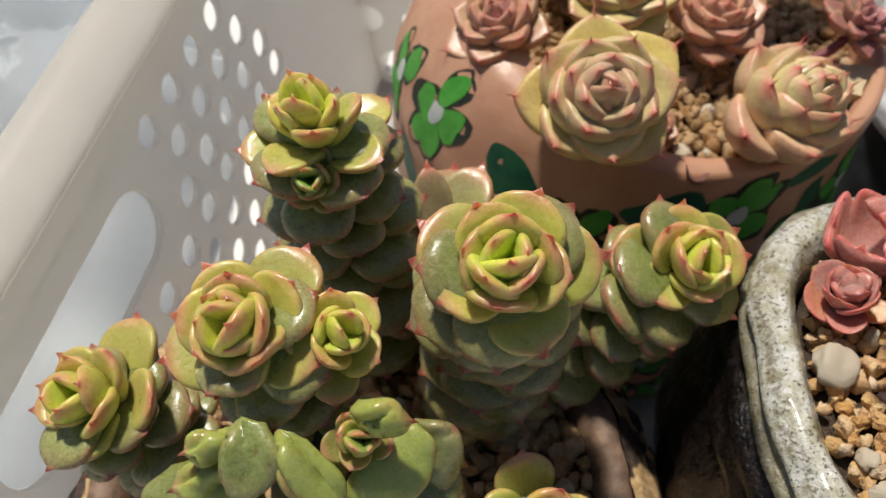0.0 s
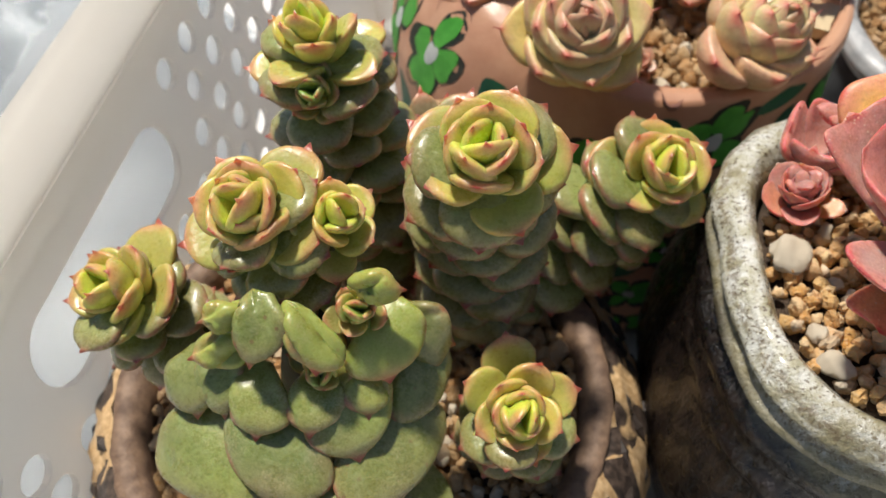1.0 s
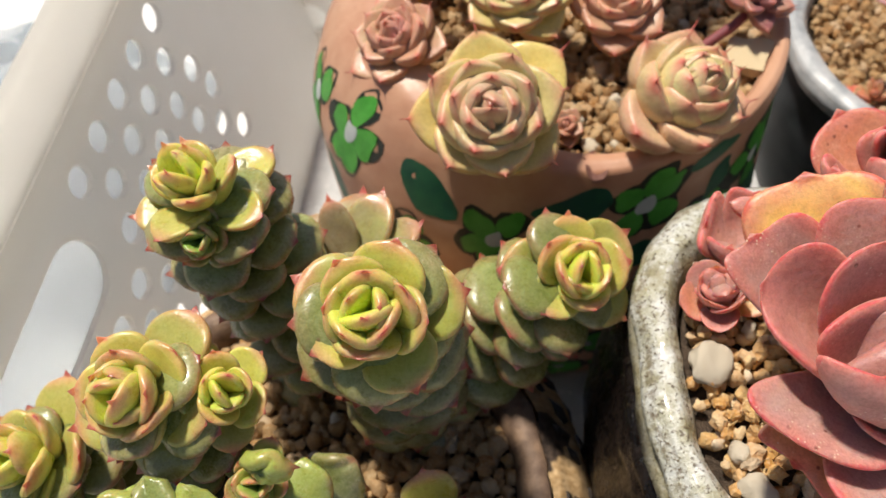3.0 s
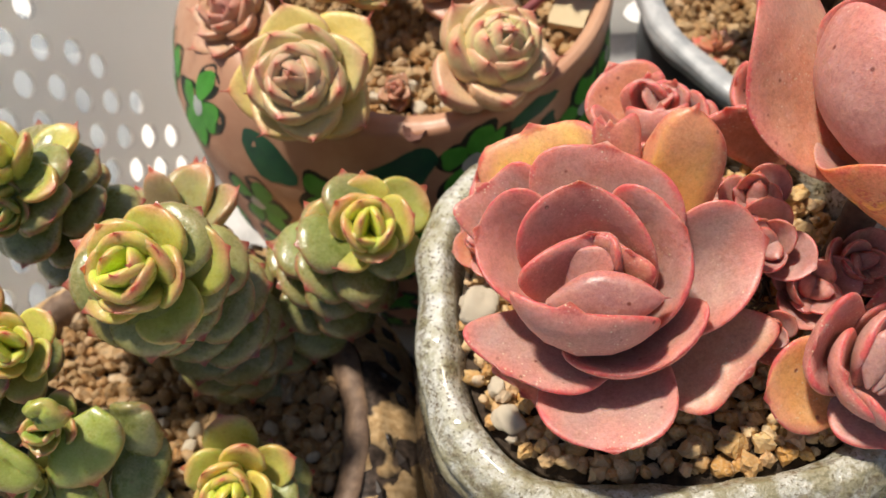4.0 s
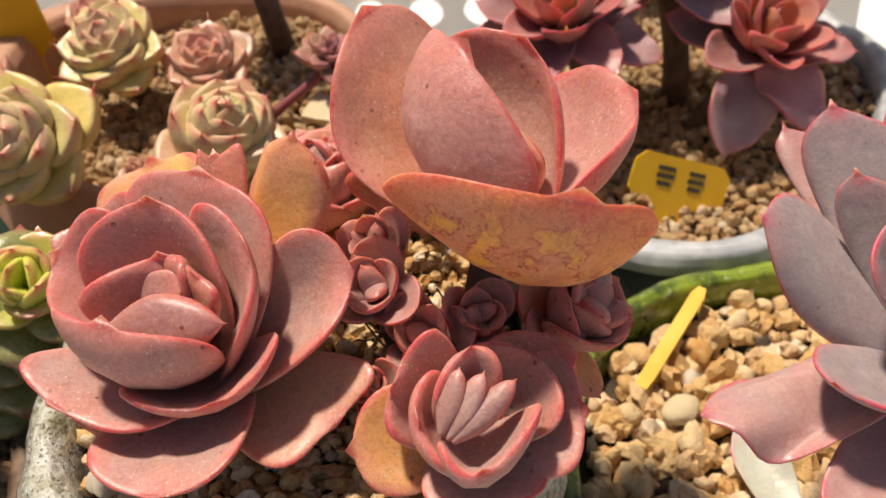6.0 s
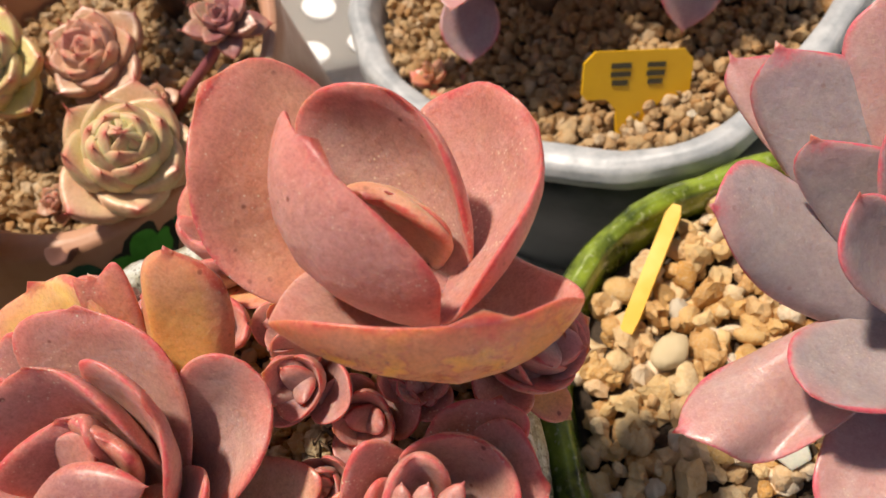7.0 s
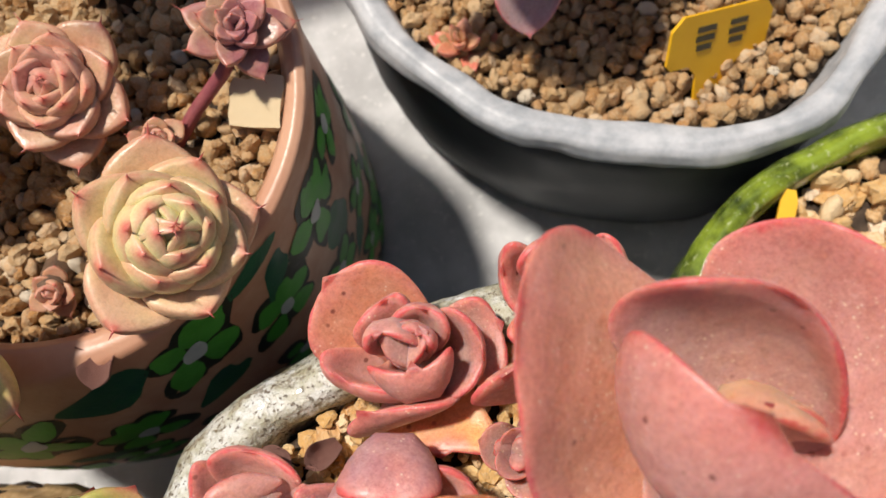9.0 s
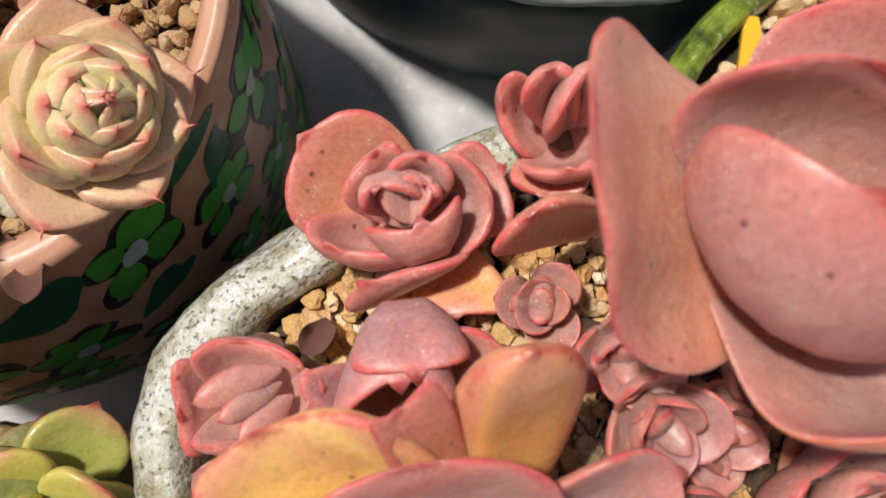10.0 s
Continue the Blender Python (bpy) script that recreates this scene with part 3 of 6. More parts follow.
part("pierced_wall", mesh_of("pierced_wall", v, f, MAT_PLASTIC, False), basket)
v, f = sheet(back_wall, -0.09, 0.40, 0.135, 0.1620)
part("wall_band", mesh_of("wall_band", v, f, MAT_PLASTIC, False), basket)
for surf, a, b in ((right_wall, -0.20, 0.40), (front_wall, -0.14, 0.42)):
    v, f = pierced(surf, a, b, 0.0, 0.135, 0.030, 0.027, 0.0095, 0.0085, lambda s, z: False)
    part("pierced_wall", mesh_of("pierced_wall", v, f, MAT_PLASTIC, False), basket)
    v, f = sheet(surf, a, b, 0.135, 0.1620)
    part("wall_band", mesh_of("wall_band", v, f, MAT_PLASTIC, False), basket)


def flange(surface, s0, s1, n=24):
    """Rolled rim: a rounded inner edge, a flat top that falls outwards and a turned-down lip."""
    prof = [(0.0010, 0.1605), (-0.0006, 0.1625), (0.0010, 0.1648), (0.0035, 0.1672), (0.012, 0.1722), (0.020, 0.1742), (0.0225, 0.172), (0.0225, 0.162), (0.0205, 0.162), (0.0200, 0.170), (0.0120, 0.1690), (0.0040, 0.1630)]
    verts, faces = [], []
    for k in range(n + 1):
        s = s0 + (s1 - s0) * k / n
        for o, z in prof:
            q = surface(s, 0.167, o)
            verts.append((q.x, q.y, z))
    m = len(prof)
    for k in range(n):
        for i in range(m):
            i2 = (i + 1) % m
            faces.append((k * m + i, k * m + i2, (k + 1) * m + i2, (k + 1) * m + i))
    faces += [tuple(range(m)), tuple(reversed(range(n * m, n * m + m)))]
    return mesh_of("rim", verts, faces, MAT_PLASTIC, True)


part("rim", flange(left_wall, -0.19, 0.47), basket, "smooth white rolled basket rim")
part("rim", flange(back_wall, -0.10, 0.44), basket, "smooth white rolled basket rim")
part("rim", flange(right_wall, -0.22, 0.40), basket, "smooth white rolled basket rim")
part("rim", flange(front_wall, -0.16, 0.44), basket, "smooth white rolled basket rim")
floor_v = []
for z in (-0.003, 0.0):
    for x, y in ((-0.14, -0.12), (0.42, -0.2), (0.44, 0.35), (-0.06, 0.43)):
        floor_v.append((x, y, z))
part("base", mesh_of("base", floor_v, [(3, 2, 1, 0), (4, 5, 6, 7), (0, 1, 5, 4), (1, 2, 6, 5), (2, 3, 7, 6), (3, 0, 4, 7)], MAT_SHADED_FLOOR, False), basket, "white plastic basket floor, coloured grey for partial shade")

table = thing("ground", (0, 0, -0.02), "pale grey smooth surface under the basket", "ground", kind="structure",
              mesh=mesh_of("ground", [(-30, -30, 0), (30, -30, 0), (30, 30, 0), (-30, 30, 0)], [(0, 1, 2, 3)], MAT_TABLE, False))

# crumpled clear bag beside the basket
def film_bag():
    rng = random.Random(5)
    verts, faces, nx, ny = [], [], 26, 26
    for j in range(ny + 1):
        for i in range(nx + 1):
            a, b = i / nx, j / ny
            x = -0.36 + 0.19 * a + 0.10 * b * 0.4
            y = 0.10 + 0.34 * b
            h = 0.155 * math.sin(math.pi * min(1, max(0, a))) ** 0.5 * math.sin(math.pi * min(1, max(0, b))) ** 0.4
            q = noise.fractal(Vector((x * 11, y * 9, 1.0)), 1.0, 2.0, 3)
            verts.append((x + 0.006 * q, y, -0.019 + max(0.0, h * (1 + 0.35 * q))))
    for j in range(ny):
        for i in range(nx):
            k = j * (nx + 1) + i
            faces.append((k, k + 1, k + nx + 2, k + nx + 1))
    return mesh_of("plastic_bag", verts, faces, MAT_FILM, True)


thing("plastic_bag", (0, 0, 0), "crumpled clear plastic bag lying beside the basket", "bag", mesh=film_bag())


# ---- pots ----
def ring_point(r, q):
    """r: (cx, cy, rx, ry, z, n): a point at the angle q of a superellipse."""
    cx, cy, rx, ry, z, n = r
    c, s = math.cos(q), math.sin(q)
    k = (abs(c) ** n + abs(s) ** n) ** (-1 / n)
    return Vector((cx + rx * c * k, cy + ry * s * k, z))


def loft(rings, seg=96, wobble=0.0, freq=30.0, seed=0.0, close_bottom=True, lift=None):
    verts, faces = [], []
    for r in rings:
        for k in range(seg):
            q = 2 * math.pi * k / seg
            p = ring_point(r, q)
            if wobble:
                d = noise.fractal(p * freq + Vector((seed, 0, 0)), 1.0, 2.0, 3) * wobble
                out = Vector((p.x - r[0], p.y - r[1], 0)).normalized()
                p = p + out * d + Vector((0, 0, d * 0.5 if r[4] > 0.02 else 0))
            if lift:
                p.z += lift(q, p.z)
            verts.append(p)
    for i in range(len(rings) - 1):
        for k in range(seg):
            k2 = (k + 1) % seg
            faces.append((i * seg + k, i * seg + k2, (i + 1) * seg + k2, (i + 1) * seg + k))
    if close_bottom:
        faces.append(tuple(reversed(range(seg))))
    return verts, faces


def rings_from(profile, cx, cy, rx, ry, n):
    """profile: (inset from the nominal outline, z)."""
    return [(cx, cy, rx - i, ry - i, z, n) for i, z in profile]


# green-leaved plant's pot, carved like bark
AX, AY, AR = -0.0225, 0.110, 0.0925
pot_a = thing("carved_pot", (AX, AY, 0), "tan and dark brown bark-textured round clay pot", "plant pot")
prof = [(0.022, 0.0), (0.014, 0.004), (0.003, 0.030), (-0.005, 0.055), (-0.0065, 0.075), (-0.004, 0.090), (0.001, 0.101), (0.0065, 0.108), (0.0100, 0.1108)]
A_PROFILE = prof
steps = []
for (i0, z0), (i1, z1) in zip(prof, prof[1:]):
    for k in range(4):
        steps.append((i0 + (i1 - i0) * k / 4, z0 + (z1 - z0) * k / 4))
steps.append(prof[-1])
v, f = loft(rings_from(steps, AX, AY, AR, AR, 2.0), 128, 0.0022, 95)
part("body", mesh_of("body", v, f, MAT_BARK), pot_a)
v, f = loft(rings_from([(0.0098, 0.1104), (0.0108, 0.1118), (0.0145, 0.1120), (0.0180, 0.1106), (0.0202, 0.1060), (0.0208, 0.098), (0.0210, 0.080)], AX, AY, AR, AR, 2.0), 128, 0.0012, 130, close_bottom=False)
part("inner_lip", mesh_of("inner_lip", v, f, MAT_LIP), pot_a, "smooth brown inner lip")


def notch(parent, q, z, size, tilt):
    """A small dark carved flake standing off the wall."""
    for (i0, z0), (i1, z1) in zip(A_PROFILE, A_PROFILE[1:]):
        if z0 <= z <= z1:
            k = 0.0004 - (i0 + (i1 - i0) * (z - z0) / (z1 - z0))
    r = (AX, AY, AR + k, AR + k, z, 2.0)
    c = ring_point(r, q)
    rise = max(0.0, min(1.2, (z - 0.085) / 0.016))
    n = Vector((math.cos(q), math.sin(q), rise)).normalized()
    t = Vector((-math.sin(q), math.cos(q), 0))
    u = n.cross(t) * -1 if n.cross(t).z < 0 else n.cross(t)
    a = t * math.cos(tilt) + u * math.sin(tilt)
    b = u * math.cos(tilt) - t * math.sin(tilt)
    pts = [c - a * size, c + b * size * 0.45, c + a * size * 1.1, c - b * size * 0.55, c + n * size * 0.28]
    low = [p - n * 0.003 for p in pts[:4]]
    fs = [(0, 1, 4), (1, 2, 4), (2, 3, 4), (3, 0, 4)] + [((k + 1) % 4, k, 5 + k, 5 + (k + 1) % 4) for k in range(4)]
    fs = [tuple(reversed(x)) for x in fs]
    part("flake", mesh_of("flake", pts + low, fs, MAT_LIP_DARK, False), parent)


MAT_LIP_DARK = plain_material("dark_flake", (0.022, 0.016, 0.012), (0.05, 0.035, 0.027), 200, 0.4)
rng = random.Random(3)
for row, z in enumerate((0.1055, 0.0985, 0.089, 0.077, 0.063, 0.049)):
    for k in range(26):
        q = 2 * math.pi * (k + 0.5 * (row % 2)) / 26 + rng.uniform(-0.04, 0.04)
        notch(pot_a, q, z + rng.uniform(-0.002, 0.002), rng.uniform(0.0028, 0.0052), rng.uniform(0.2, 0.9))

# painted terracotta pot behind
BX, BY = 0.068, 0.288


def terracotta_lift(q, z):
    """The shoulder stands higher on the side of the long wall."""
    w = max(0.0, -math.cos(q)) ** 1.5
    return 0.022 * w * max(0.0, min(1.0, (z - 0.05) / 0.08))


B_RINGS = [(BX + 0.004, BY, 0.085, 0.086, 0.0, 2.1), (BX + 0.004, BY, 0.090, 0.090, 0.004, 2.1), (BX + 0.002, BY, 0.094, 0.093, 0.030, 2.1), (BX, BY, 0.096, 0.094, 0.065, 2.1), (BX, BY, 0.096, 0.092, 0.090, 2.1),
           (BX + 0.001, BY, 0.095, 0.088, 0.112, 2.1), (BX + 0.005, BY, 0.091, 0.083, 0.126, 2.1), (BX + 0.011, BY, 0.087, 0.080, 0.136, 2.1), (BX + 0.016, BY, 0.0815, 0.0775, 0.1420, 2.1), (BX + 0.019, BY, 0.0765, 0.0735, 0.1432, 2.1),
           (BX + 0.021, BY, 0.0715, 0.0695, 0.1422, 2.1), (BX + 0.021, BY, 0.0690, 0.0670, 0.1375, 2.1), (BX + 0.021, BY, 0.0682, 0.0662, 0.130, 2.1), (BX + 0.021, BY, 0.068, 0.066, 0.105, 2.1)]


def b_surface(q, z, off=0.0):
    """A point of the outer wall at the angle q and nominal height z, off metres proud of it."""
    for r0, r1 in zip(B_RINGS[:9], B_RINGS[1:10]):
        if r0[4] <= z <= r1[4]:
            break
    t = (z - r0[4]) / (r1[4] - r0[4])
    r = tuple(a + (b - a) * t for a, b in zip(r0, r1))
    p = ring_point(r, q)
    p2 = ring_point(r, q + 0.01)
    r3 = tuple(a + (b - a) * (t + 0.02) for a, b in zip(r0, r1))
    p3 = ring_point(r3, q)
    p3.z += terracotta_lift(q, p3.z) - terracotta_lift(q, p.z)
    n = (p2 - p).cross(p3 - p).normalized()
    p.z += terracotta_lift(q, p.z)
    return p + n * off


def fine_rings(rings, k=3):
    out = []
    for a, b in zip(rings, rings[1:]):
        for i in range(k):
            out.append(tuple(x + (y - x) * i / k for x, y in zip(a, b)))
    return out + [rings[-1]]


pot_b = thing("terracotta_pot", (BX, BY, 0), "salmon terracotta pot with hand-painted green flowers", "plant pot")
v, f = loft(fine_rings(B_RINGS), 128, 0.0, lift=terracotta_lift)
part("body", mesh_of("body", v, f, MAT_TERRA), pot_b)


def blob(q, z, rq, rz, turn, off, material, name, parent, pinch=0.0, n=18):
    """A brush-stroke patch that follows the pot's wall."""
    verts = [b_surface(q, z, off)]
    for k in range(n):
        a = 2 * math.pi * k / n
        rr = 1 - pinch * max(0.0, -math.cos(a))
        w = 1 + 0.55 * noise.noise(Vector((q * 23 + math.cos(a) * 0.9, z * 300 + math.sin(a) * 0.9, rq * 900)))
        x, y = rq * w * math.cos(a), rz * w * math.sin(a) * rr
        c, s = math.cos(turn), math.sin(turn)
        dx, dy = x * c - y * s, x * s + y * c
        verts.append(b_surface(q + dx / 0.09, min(0.1405, max(0.003, z + dy)), off * 0.7))
    faces = [(0, 1 + k, 1 + (k + 1) % n) for k in range(n)]
    part(name, mesh_of(name, verts, faces, material, True), parent)


def painted_flower(q, z, size, petals, turn, bright=True):
    """Rounded petals with a dark outline round a pale dot."""
    for k in range(petals):
        a = turn + 2 * math.pi * k / petals + 0.35 * math.sin(k * 5.1 + q * 40)
        dq, dz = math.cos(a) * size * 0.62 / 0.09, math.sin(a) * size * 0.62
        zz = min(0.136, z + dz)
        blob(q + dq, zz, size * 0.62, size * 0.50, a, 0.00025, MAT_PAINT_BLACK, "petal_outline", pot_b, 0.4)
        blob(q + dq, zz, size * 0.47, size * 0.36, a, 0.0005, MAT_PAINT_GREEN if bright else MAT_PAINT_DARK, "painted_petal", pot_b, 0.4)
    blob(q, z, size * 0.26, size * 0.26, 0, 0.0007, MAT_PAINT_WHITE, "painted_dot", pot_b)


for deg, z, size, n, turn in ((193, 0.118, 0.0125, 4, 0.7), (213, 0.124, 0.0130, 5, 0.3), (233, 0.0995, 0.0130, 5, 0.2), (256, 0.114, 0.0125, 5, 0.9), (289, 0.1235, 0.0140, 5, 0.4), (307, 0.103, 0.0120, 5, 0.1), (324, 0.1145, 0.0140, 5, 0.7), (341, 0.118, 0.0125, 5, 0.3), (272, 0.097, 0.0120, 5, 0.5), (214, 0.074, 0.0110, 5, 0.6)):
    painted_flower(radians(deg), z, size, n, turn)
for deg, z, a, b, turn in ((207, 0.096, 0.012, 0.0065, -0.9), (237, 0.124, 0.014, 0.0075, -0.4), (272, 0.1275, 0.013, 0.0085, 0.1), (304, 0.135, 0.010, 0.0050, 0.1), (327, 0.0905, 0.011, 0.0085, 1.4), (289, 0.098, 0.011, 0.0065, 0.5), (309, 0.120, 0.009, 0.0055, 0.9), (246, 0.083, 0.011, 0.0060, 0.2), (262, 0.086, 0.010, 0.0055, -0.4)):
    blob(radians(deg), z, a, b, turn, 0.0003, MAT_PAINT_DARK, "painted_leaf", pot_b, 0.5)
rng = random.Random(77)
for row, z in enumerate((0.072, 0.043, 0.016)):
    for k in range(8):
        deg = 232 + 18.0 * (k + 0.5 * (row % 2)) + rng.uniform(-2, 2)
        painted_flower(radians(deg), z + rng.uniform(-0.003, 0.003), rng.uniform(0.0098, 0.0118), 5, rng.uniform(0, 1.2))
        blob(radians(deg + 9.0), z - 0.012 + rng.uniform(-0.003, 0.003), 0.0085, 0.0048, rng.uniform(-0.9, 0.9), 0.0003, MAT_PAINT_DARK, "painted_leaf", pot_b, 0.5)

# pale-glazed pot in the middle, rounded square
CX, CY, CRX, CRY = 0.157, 0.123, 0.0695, 0.0635
pot_c = thing("glazed_pot", (CX, CY, 0), "rounded square pot in speckled grey-white glaze over dark brown", "plant pot")
prof = [(0.020, 0.0), (0.014, 0.004), (0.002, 0.030), (-0.010, 0.065), (-0.013, 0.090), (-0.010, 0.112), (-0.0055, 0.126), (-0.0065, 0.131), (-0.003, 0.137), (-0.0035, 0.143), (0.0002, 0.148), (-0.0022, 0.1525), (0.0010, 0.1565), (-0.0010, 0.1600), (0.0014, 0.1632), (0.004, 0.1652), (0.008, 0.1655), (0.0108, 0.162), (0.0122, 0.154), (0.013, 0.135)]
steps = []
for (i0, z0), (i1, z1) in zip(prof, prof[1:]):
    for k in range(3):
        steps.append((i0 + (i1 - i0) * k / 3, z0 + (z1 - z0) * k / 3))
steps.append(prof[-1])


def lopsided(rings):
    """The belly swells to one side only."""
    out = []
    for cx, cy, rx, ry, z, n in rings:
        b = 0.75 * max(0.0, rx - CRX)
        out.append((cx - b, cy, rx - b, ry, z, n))
    return out


cut = next(k for k, (i0, z0) in enumerate(steps) if z0 >= 0.148)
v, f = loft(lopsided(rings_from(steps[:cut + 1], CX, CY, CRX, CRY, 2.9)), 144, 0.0020, 45, 7.0)
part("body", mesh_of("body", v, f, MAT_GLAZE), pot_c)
v, f = loft(lopsided(rings_from(steps[cut:], CX, CY, CRX, CRY, 2.9)), 144, 0.0020, 45, 7.0, False)
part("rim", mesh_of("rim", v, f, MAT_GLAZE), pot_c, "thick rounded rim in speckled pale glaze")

# dark slate pot with a thick pale rim
DX, DY, DRX, DRY = 0.287, 0.309, 0.107, 0.107
pot_d = thing("slate_pot", (DX, DY, 0), "dark slate glazed pot with a thick pale grey rim", "plant pot")
v, f = loft(fine_rings(rings_from([(0.008, 0.0), (0.004, 0.004), (0.001, 0.030), (0.001, 0.060), (0.003, 0.084), (0.006, 0.0885)], DX, DY, DRX, DRY, 1.72)), 96, 0.0012, 30, 2.0)
part("body", mesh_of("body", v, f, MAT_SLATE), pot_d)
v, f = loft(fine_rings(rings_from([(0.0065, 0.0865), (0.001, 0.089), (-0.0005, 0.094), (0.0015, 0.099), (0.006, 0.1005), (0.0105, 0.0985), (0.012, 0.092), (0.0125, 0.070)], DX, DY, DRX, DRY, 1.72)), 112, 0.0045, 22, 4.0, False)
part("rim", mesh_of("rim", v, f, MAT_PEWTER), pot_d, "thick wavy pale grey rim")

# green glazed pot
EX, EY, ER = 0.304, 0.116, 0.083
pot_e = thing("green_pot", (EX, EY, 0), "round pot in mottled dark and lime green glaze", "plant pot")
v, f = loft(fine_rings(rings_from([(0.022, 0.0), (0.017, 0.004), (0.006, 0.030), (0.000, 0.060), (0.000, 0.085), (-0.001, 0.092)], EX, EY, ER, ER, 2.35)), 112, 0.0016, 40, 9.0)
part("body", mesh_of("body", v, f, MAT_MOSS), pot_e)
v, f = loft(fine_rings(rings_from([(-0.001, 0.092), (-0.001, 0.095), (0.001, 0.0995), (0.0045, 0.1015), (0.008, 0.1), (0.0095, 0.094), (0.010, 0.070)], EX, EY, ER, ER, 2.35)), 112, 0.0016, 40, 9.0, False)
part("rim", mesh_of("rim", v, f, MAT_LIME), pot_e, "rounded rim blotched lime and dark green")


# ---- gravel ----
def pebble_mesh(name, seed, material, smooth=False, rough=0.26, sub=2):
    bm = bmesh.new()
    bmesh.ops.create_icosphere(bm, subdivisions=sub, radius=0.5)
    r = random.Random(seed)
    sx, sy, sz = r.uniform(0.85, 1.2), r.uniform(0.75, 1.05), r.uniform(0.6, 0.85)
    for vert in bm.verts:
        d = 1 + rough * noise.noise(vert.co * 2.6 + Vector((seed * 7.3, seed, 0))) * 1.7 + 0.10 * noise.noise(vert.co * 7 + Vector((seed, 3, 1)))
        vert.co = Vector((vert.co.x * sx, vert.co.y * sy, vert.co.z * sz)) * d
    me = bpy.data.meshes.new(name)
    bm.to_mesh(me)
    bm.free()
    if smooth:
        me.polygons.foreach_set("use_smooth", [True] * len(me.polygons))
    me.materials.append(material)
    return me


PEBBLES = [pebble_mesh("pebble", k, MAT_STONE, k % 4 == 0, 0.40) for k in range(10)]
PEBBLES_BROWN = [pebble_mesh("pebble_brown", k + 20, MAT_STONE_BROWN, k % 3 == 0, 0.34) for k in range(8)]
PEBBLES_WHITE = [pebble_mesh("pebble_white", k + 40, MAT_STONE_WHITE, True, 0.20, 3) for k in range(3)]


def gravel(label, ring, z, sizes, meshes, white, seed, limit, near, dome=0.0):
    """A bed of stones in a pot: those nearest to `near` are single stones, the rest one joined mesh."""
    cx, cy, rx, ry, n = ring
    v, f = loft([(cx, cy, rx, ry, z - 0.020, n), (cx, cy, rx, ry, z - 0.004, n), (cx, cy, rx * 0.5, ry * 0.5, z - 0.003 + dome, n), (cx, cy, 0.002, 0.002, z - 0.003 + dome, n)], 48)
    bed = thing("gravel", (cx, cy, z - 0.02), label, "gravel", mesh=None)
    part("soil", mesh_of("soil", v, f, MAT_SOIL), bed, "dark damp soil under the stones")
    r = random.Random(seed)
    cell = (sizes[0] + sizes[1]) / 2 * 0.86
    spots = []
    nx, ny = int(2 * rx / cell) + 2, int(2 * ry / (cell * 0.87)) + 2
    for j in range(ny):
        for i in range(nx):
            x = -rx + (i + 0.5 * (j % 2)) * cell + r.uniform(-0.3, 0.3) * cell
            y = -ry + j * cell * 0.87 + r.uniform(-0.3, 0.3) * cell
            if (abs(x) / (rx - 0.001)) ** n + (abs(y) / (ry - 0.001)) ** n < 1:
                rad = math.hypot(x / rx, y / ry)
                spots.append((cx + x, cy + y, z + dome * (1 - rad) + r.uniform(-0.0015, 0.0015)))
    spots.sort(key=lambda p: math.hypot(p[0] - near[0], p[1] - near[1]))
    joined_v, joined_f = [], []
    low = [(x + cell * 0.5, y + cell * 0.3, zz - 0.0032) for x, y, zz in spots if (abs(x + cell * 0.5 - cx) / (rx - 0.001)) ** n + (abs(y + cell * 0.3 - cy) / (ry - 0.001)) ** n < 1]
    for k, (x, y, zz) in enumerate(spots + low):
        s = sizes[0] + (sizes[1] - sizes[0]) * r.random() ** 1.6
        me = r.choice(PEBBLES_WHITE) if r.random() < white else r.choice(meshes)
        m = pose(x, y, zz, r.uniform(0, 360), r.uniform(0, 360), r.uniform(0, 360)) @ Matrix.Scale(s, 4)
        if k < min(limit, len(spots)):
            place("stone", me, bed, m)
        else:
            o = len(joined_v)
            joined_v += [m @ w.co for w in me.vertices]
            joined_f += [tuple(o + i for i in p.vertices) for p in me.polygons]
    if joined_v:
        tagged(part("small_stones", mesh_of("small_stones", joined_v, joined_f, meshes[0].materials[0], False), bed), kind="stuff")
    return bed


gravel("light tan pumice gravel filling the glazed pot", (CX, CY, CRX - 0.0125, CRY - 0.0125, 2.8), 0.159, (0.0034, 0.0070), PEBBLES, 0.05, 11, 300, (0.14, 0.09))
gravel("tan and cream pumice gravel filling the green pot", (EX, EY, ER - 0.010, ER - 0.010, 2.35), 0.090, (0.0052, 0.0128), PEBBLES, 0.05, 12, 300, (0.26, 0.15))
gravel("brown coarse gravel filling the terracotta pot", (BX + 0.021, BY, 0.0685, 0.0665, 2.1), 0.132, (0.0040, 0.0075), PEBBLES_BROWN, 0.04, 13, 300, (0.13, 0.24))
gravel("brown gravel filling the slate pot", (DX, DY, DRX - 0.0125, DRY - 0.0125, 1.72), 0.090, (0.0040, 0.0070), PEBBLES_BROWN, 0.03, 14, 300, (0.27, 0.24))
gravel("mixed brown gravel filling the carved pot", (AX, AY, AR - 0.0205, AR - 0.0205, 2.0), 0.1030, (0.0045, 0.0080), PEBBLES_BROWN, 0.08, 15, 300, (0.045, 0.11))

# ---- plants ----
GOLD = 137.508
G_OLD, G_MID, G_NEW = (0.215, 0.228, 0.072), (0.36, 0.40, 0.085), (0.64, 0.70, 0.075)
G_TAN, G_FLUSH = (0.34, 0.27, 0.14), (0.62, 0.37, 0.16)


